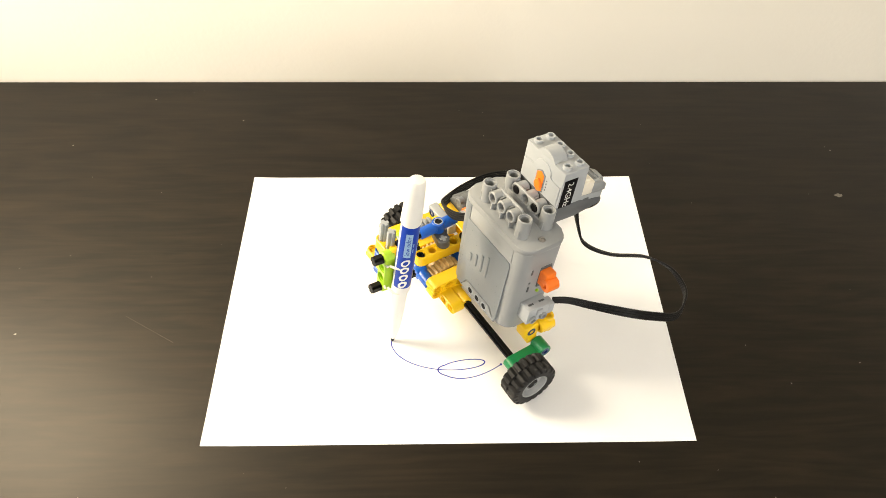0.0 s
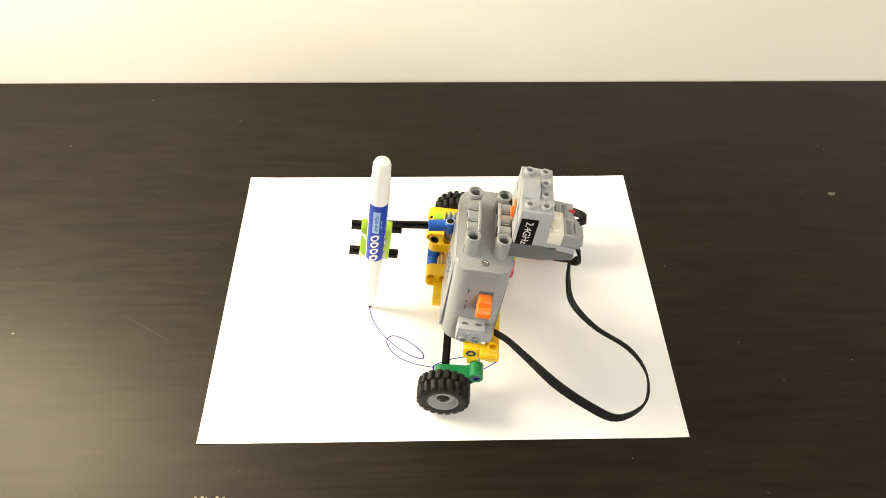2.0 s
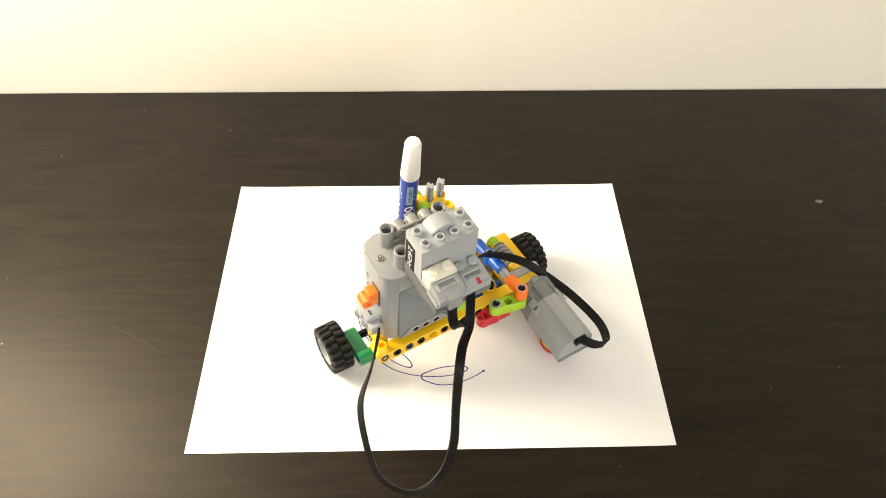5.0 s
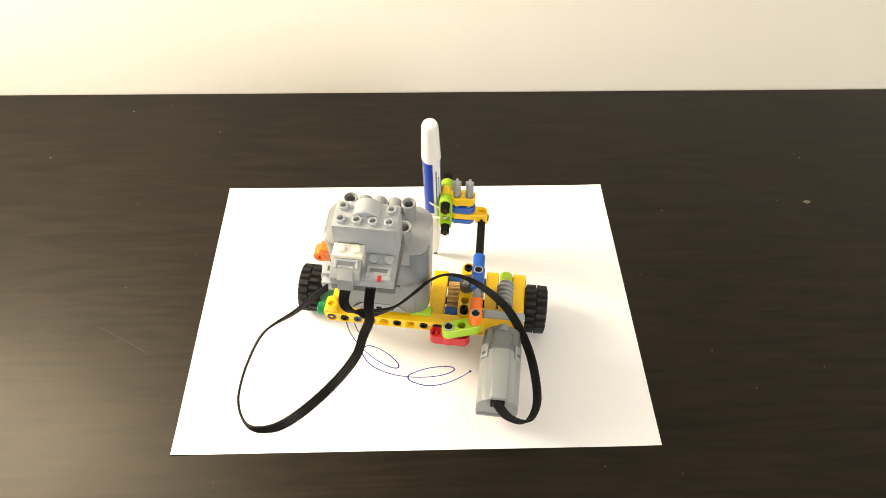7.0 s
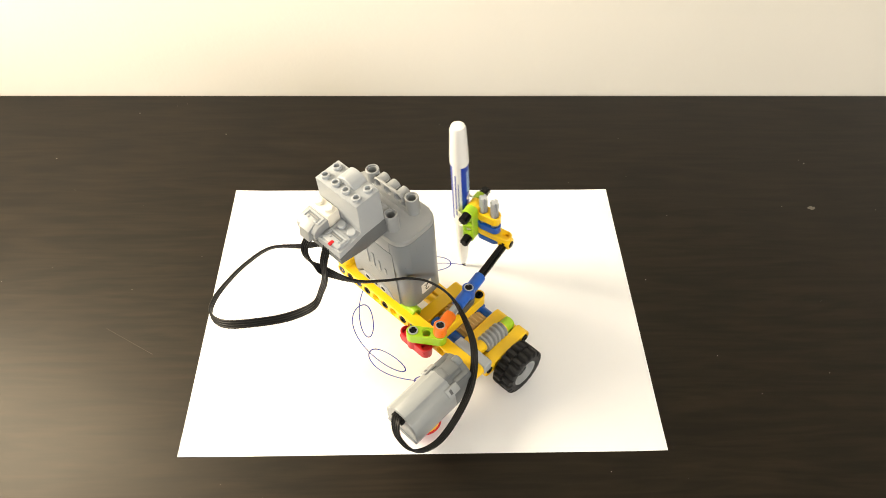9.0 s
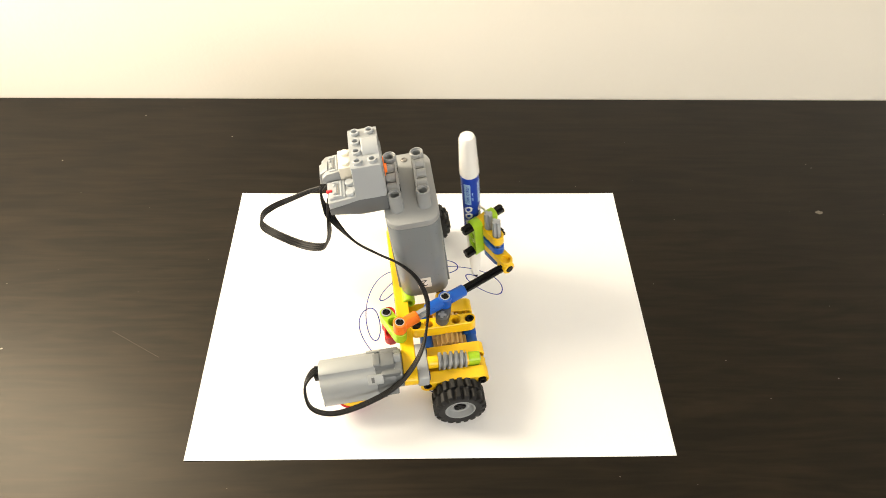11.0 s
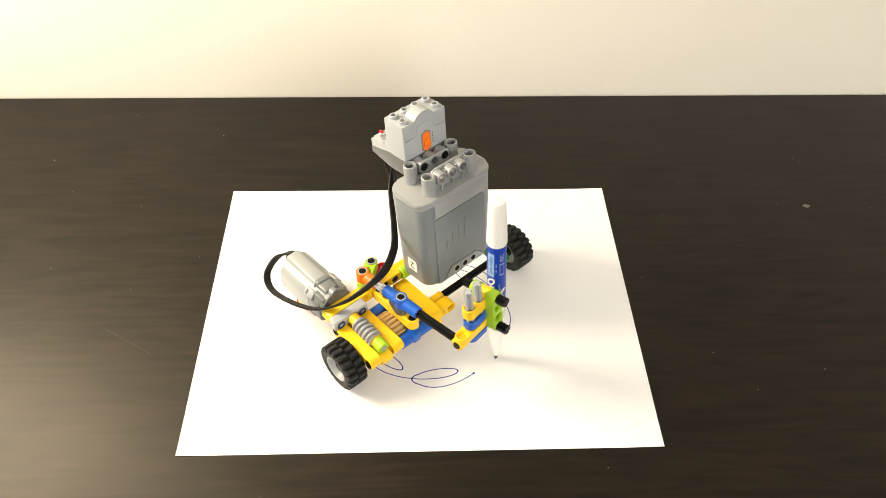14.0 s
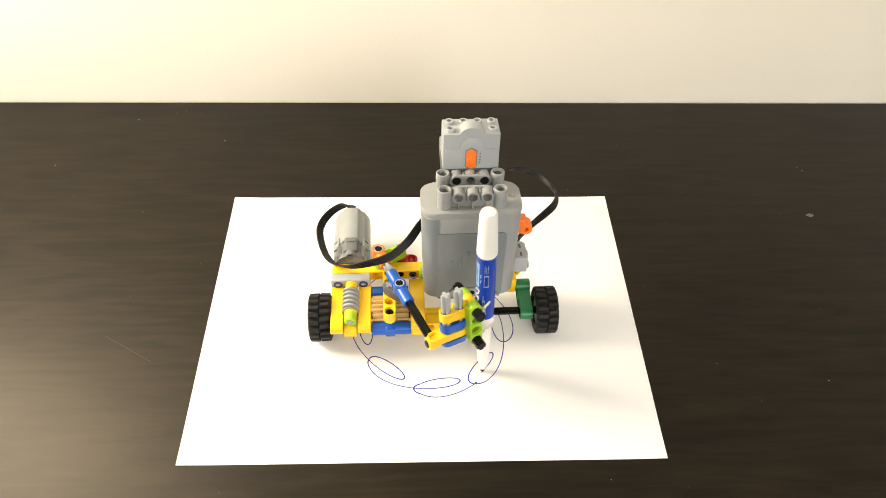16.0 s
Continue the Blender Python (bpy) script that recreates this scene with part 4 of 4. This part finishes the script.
def wrap(a0, a1, z0, z1, r, material, name, parent, label="", cols=24):
    """A thin curved patch on the barrel, from angle a0 to a1 about its axis."""
    bm = bmesh.new()
    n = max(2, int(cols * abs(a1 - a0) / 360) + 1)
    lo = []
    for q in (r, r - 0.02):
        for zz in (z0, z1):
            lo.append([bm.verts.new((q * math.cos(radians(a0 + (a1 - a0) * i / n)), q * math.sin(radians(a0 + (a1 - a0) * i / n)), zz)) for i in range(n + 1)])
    for i in range(n):
        bm.faces.new((lo[0][i], lo[0][i + 1], lo[1][i + 1], lo[1][i]))
        bm.faces.new((lo[2][i + 1], lo[2][i], lo[3][i], lo[3][i + 1]))
        for a, b in ((0, 2), (3, 1)):
            bm.faces.new((lo[a][i], lo[b][i], lo[b][i + 1], lo[a][i + 1]))
    for i in (0, n):
        bm.faces.new((lo[0][i], lo[1][i], lo[3][i], lo[2][i]))
    return part(name, bm, material, parent, label)


def wrap_mesh(bm, r):
    """Bends a flat bmesh (x round the barrel, y along it) onto the barrel."""
    for v in bm.verts:
        a, h = v.co.x / r, v.co.z
        v.co = Vector(((r + h) * math.cos(a), (r + h) * math.sin(a), v.co.y))
    return bm


# the label covers all but a strip about local +x
band = wrap(32, 328, 6.65, 12.45, 0.672, INKBLUE, "label", marker, "blue printed film label", 40)


def bent_text(name, body, size, angle, z, turn, material):
    cu = bpy.data.curves.new(name, "FONT")
    cu.body, cu.size, cu.extrude, cu.align_x, cu.align_y = body, size, 0.003, "CENTER", "CENTER"
    tmp = bpy.data.objects.new(name, cu)
    me = bpy.data.meshes.new_from_object(tmp)
    bpy.data.objects.remove(tmp)
    bm = bmesh.new()
    bm.from_mesh(me)
    bm.transform(Matrix.Translation((radians(angle) * 0.694, z, 0)) @ Matrix.Rotation(radians(turn), 4, "Z"))
    part(name, wrap_mesh(bm, 0.694), material, band)


def print_ring(angle, z, rx, rz, inner, slant):
    """A slanted oval ring (or, with inner 0, an oval dot) bent round the barrel."""
    bm, n = bmesh.new(), 24
    at_angle = lambda k, q: (radians(angle) * 0.69 + q * rx * math.cos(2 * math.pi * k / n) + slant * q * rz * math.sin(2 * math.pi * k / n), z + q * rz * math.sin(2 * math.pi * k / n), 0)
    a = [bm.verts.new(at_angle(k, 1.0)) for k in range(n)]
    b = [bm.verts.new(at_angle(k, max(inner, 0.02))) for k in range(n)]
    for k in range(n):
        bm.faces.new((a[k], a[(k + 1) % n], b[(k + 1) % n], b[k]))
    part("print_mark", wrap_mesh(bm, 0.69), WHITE, band)


# bold white mark on both sides of the label, as plain shapes, below a pale panel
for a in (92, 184):
    wrap(a - 21, a + 21, 9.75, 11.9, 0.684, PANEL, "print_panel", band)
    bent_text("lettering", "low odor", 0.47, a, 10.83, 90, INKBLUE)
    for z, rz, inner in ((7.05, 0.36, 0.45), (7.78, 0.34, 0.5), (8.5, 0.33, 0.5), (9.2, 0.36, 0.55)):
        print_ring(a, z, 0.30, rz, inner, 0.35)
    for dz in (0.0, 0.5):
        wrap(a + 30, a + 36, 10.2 + dz, 10.5 + dz, 0.684, PANEL, "print_line", band)
wrap(238, 266, 9.9, 11.0, 0.684, PALE, "print_panel", band)
wrap(241, 263, 10.0, 10.9, 0.690, INKBLUE, "print_panel", band)
for i in range(3):
    wrap(240 + 9 * i, 243 + 9 * i, 11.2, 11.9 - 0.1 * (i % 2), 0.686, PALE, "print_line", band)
    wrap(234 + 9 * i, 238 + 9 * i, 7.2, 9.0 - 0.4 * (i % 3), 0.686, PALE, "print_line", band)
wrap(-14, -6, 7.2, 11.6, 0.668, INKBLUE, "print_line", marker)
wrap(8, 13, 7.8, 10.8, 0.668, INKBLUE, "print_line", marker)

# ---------------------------------------------------------------- movement
SPIN = [
    (0.0, pose(0.00853, -0.01437, 0, 0, 0, 301.23)),
    (1.0, pose(0.00703, -0.01464, 0, 0, 0, 283.13)),
    (2.0, pose(0.00571, -0.01433, 0, 0, 0, 265.10)),
    (3.0, pose(0.00460, -0.01344, 0, 0, 0, 247.14)),
    (4.0, pose(0.00390, -0.01261, 0, 0, 0, 228.79)),
    (5.0, pose(0.00363, -0.01182, 0, 0, 0, 209.94)),
    (6.0, pose(0.00373, -0.01106, 0, 0, 0, 190.88)),
    (7.0, pose(0.00414, -0.01039, 0, 0, 0, 171.92)),
    (8.0, pose(0.00497, -0.00975, 0, 0, 0, 153.16)),
    (9.0, pose(0.00589, -0.00929, 0, 0, 0, 134.40)),
    (10.0, pose(0.00660, -0.00918, 0, 0, 0, 115.54)),
    (11.0, pose(0.00721, -0.00937, 0, 0, 0, 96.63)),
    (12.0, pose(0.00762, -0.00984, 0, 0, 0, 77.73)),
    (13.0, pose(0.00780, -0.01061, 0, 0, 0, 58.91)),
    (14.0, pose(0.00778, -0.01170, 0, 0, 0, 40.15)),
    (15.0, pose(0.00734, -0.01274, 0, 0, 0, 21.15)),
    (16.0, pose(0.00648, -0.01376, 0, 0, 0, 1.93)),
]


def phase(t):
    return radians(171.73 - 148.16 * t)


def between(rows, t):
    for (t0, a), (t1, b) in zip(rows, rows[1:]):
        if t <= t1:
            return a + (b - a) * (t - t0) / (t1 - t0)
    return rows[-1][1]


def robot_pose(t):
    """The robot turns on the spot at a nearly even rate."""
    ks = [(s, m.translation.copy(), m.to_euler().z) for s, m in SPIN]
    yaw = [ks[0][2]]
    for k in ks[1:]:
        d = (k[2] - yaw[-1] + math.pi) % (2 * math.pi) - math.pi
        yaw.append(yaw[-1] + d)
    a = between([(k[0], y) for k, y in zip(ks, yaw)], t) if t >= 0 else yaw[0] - radians(18.07) * t
    p = between([(k[0], k[1]) for k in ks], max(t, 0.0))
    return Matrix.Translation(p) @ Matrix.Rotation(a, 4, "Z")


def linkage(t):
    """Crank pin, rocker end and the arm's heading, in studs, in the robot's space."""
    f = phase(t)
    b = CRANK_C + CRANK_R * Vector((math.cos(f), math.sin(f)))
    d = ROCK_C - b
    n = d.length
    a = (COUPLER ** 2 - ROCK_R ** 2 + n * n) / (2 * n)
    u = d / n
    o = b + a * u + math.sqrt(COUPLER ** 2 - a * a) * Vector((-u.y, u.x))
    return b, o


def swing(c, t):
    f = phase(t)
    w = (1, math.cos(f), math.sin(f), math.cos(2 * f), math.sin(2 * f))
    return Vector((sum(a * k[0] for a, k in zip(w, c)), sum(a * k[1] for a, k in zip(w, c))))


TIP = ((1.746, -4.977), (2.28, 1.41), (0.014, 0.77), (0.171, 0.248), (-0.008, 0.001))
TOP = ((1.656, -2.793), (1.968, 1.205), (0.035, 1.501), (0.07, 0.306), (0.016, 0.135))
ROLL = [(0, 180), (1.5, 172), (4.2, 167), (6.5, -45), (7, -52), (9, -115), (12.5, -270), (13.5, -278), (14, -315), (14.5, -330), (15, -340), (16, -345)]
# the bands hold the pen loosely: small sideways give of its upper end
LOOSE_X = [(0, -0.1), (0.5, 0.1), (1.5, -0.1), (2.5, 0), (3, -0.15), (3.5, 0.1), (4, 0), (8, 0), (8.5, -0.12), (9, 0.19), (10, 0), (12.5, 0), (13.5, -0.24), (14, 0), (15, 0.27), (16, 0.07)]
LOOSE_Y = [(0, 0), (1, 0.09), (1.5, -0.12), (2, 0), (3.5, 0.1), (4, 0), (7, -0.1), (8, -0.1), (8.5, -0.54), (9, 0.09), (9.5, 0.1), (10, 0.31), (10.5, 0), (13, -0.03), (13.5, -0.43), (14, -0.06), (14.5, -0.05), (15, -0.24), (15.5, 0.03), (16, 0.09)]


# the pen's play in its bands: seconds, and millimetres by which its tip strays on the sheet
PLAY = [(-3.3, 0.6, -1.7), (-2.7, 0.2, 1.7), (-2.1, 1.0, -1.7), (-1.5, 1.4, -0.6), (-0.9, 0.1, -0.3), (-0.3, 0.5, 0.1), (0.0, 0.0, -1.0), (0.8, -1.0, -0.4), (1.6, -0.3, -0.4),
        (2.4, 0.4, -0.3), (3.2, -0.3, 0.7), (4.0, -1.0, 0.8), (4.8, -1.3, 0.3), (5.6, 0.0, -0.6), (6.4, 1.2, -1.1), (7.2, 0.8, -0.1), (8.0, 0.0, 0.2), (8.8, 0.3, -0.5), (9.6, -1.1, -0.7),
        (10.4, -1.2, -0.2), (11.2, -1.0, 0.3), (12.0, -0.6, -0.1), (12.8, -0.3, -0.3), (13.6, -0.7, -0.4), (14.4, 1.0, -0.3), (15.2, 1.3, -0.9), (16.0, 0.6, -0.4)]


def tip_at(t):
    q = swing(TIP, t) * U
    stray = between([(s, Vector((a, b, 0.0)) * 0.001) for s, a, b in PLAY], max(t, PLAY[0][0]))
    return robot_pose(t) @ Vector((q.x, q.y, 0.0)) + stray


def marker_pose(t):
    q = (swing(TOP, t) + Vector((between(LOOSE_X, t), between(LOOSE_Y, t)))) * U
    tip, top = tip_at(t), robot_pose(t) @ Vector((q.x, q.y, 16.0 * U))
    z = (top - tip).normalized()
    a = radians(between(ROLL, t))
    x = Vector((math.cos(a), math.sin(a), 0))
    x = (x - z * x.dot(z)).normalized()
    y = z.cross(x)
    return Matrix.Translation(tip) @ Matrix((x, y, z)).transposed().to_4x4()


def at(x, y, z, a):
    return Matrix.Translation((x * U, y * U, z * U)) @ Matrix.Rotation(a, 4, "Z")


def ribbon_on_paper(t0, t1, n):
    """A thin raised stroke along the marker's way from t0 to t1."""
    bm = bmesh.new()
    rows = []
    for i in range(n + 1):
        t = t0 + (t1 - t0) * i / n
        p, d = tip_at(t), tip_at(t + 0.02) - tip_at(t - 0.02)
        w = 0.00025 + 0.00016 * min(1.0, 0.0006 / max(d.length, 1e-6)) + 0.00004 * noise.noise(Vector((t * 3.0, 0, 0)))
        s = Vector((-d.y, d.x, 0)).normalized() * w
        rows.append([bm.verts.new(p + s + Vector((0, 0, h))) for h in (0.00004, -0.0003)] + [bm.verts.new(p - s + Vector((0, 0, h))) for h in (-0.0003, 0.00004)])
    for a, b in zip(rows, rows[1:]):
        for i in range(4):
            bm.faces.new((a[i], a[(i + 1) % 4], b[(i + 1) % 4], b[i]))
    bm.faces.new(rows[0][::-1]), bm.faces.new(rows[-1])
    return bm


STROKE = 0.1
START = -3.3
drawing = tagged(new("ink_drawing"), "thin dark blue looping marker line on the paper", "drawing")
part("stroke", ribbon_on_paper(START, 0.02, 180), LINE, drawing, modules=False)
dot = tip_at(START)
part("start_dot", rod(bmesh.new(), (dot.x, dot.y, -0.0003), (dot.x, dot.y, 0.00006), 0.0008, 0.00002, 12), LINE, drawing, modules=False)
strokes = []
k = 0
while k * STROKE < 15.95:
    t = k * STROKE
    strokes.append((t, part("stroke", ribbon_on_paper(t, t + STROKE + 0.02, 5), LINE, drawing, modules=False)))
    k += 1


def motions():
    walk(robot, SPIN)
    steps = [i / 10 for i in range(161)]
    walk(marker, [(t, marker_pose(t)) for t in steps])
    walk(crank, [(t, at(CRANK_C.x, CRANK_C.y, 0, phase(t))) for t in steps])
    arm_rows, rock_rows = [], []
    for t in steps:
        b, o = linkage(t)
        e, r = b - o, o - ROCK_C
        arm_rows.append((t, at(b.x, b.y, 0, math.atan2(e.y, e.x))))
        rock_rows.append((t, at(ROCK_C.x, ROCK_C.y, 0, math.atan2(r.y, r.x))))
    walk(arm, arm_rows)
    walk(rocker, rock_rows)
    for wheel, x in WHEEL_AT.items():
        rate = 18.75 * abs(x) / 1.9 * (1 if x > 0 else -1)
        walk(wheel, [(t / 2, Matrix.Translation((x * U, 0, 1.9 * U)) @ Matrix.Rotation(radians(rate * t / 2), 4, "X")) for t in range(33)])
    # the line comes up through the sheet behind the marker's tip, piece by piece
    for t, piece in strokes:
        rows = [(0.0, pose(0, 0, -0.002))] if t > 0 else []
        rows += [(t, pose(0, 0, -0.002)), (t + STROKE, pose(0, 0, 0)), (16.0, pose(0, 0, 0))]
        walk(piece, [r for i, r in enumerate(rows) if i == 0 or r[0] > rows[i - 1][0]])


motions()
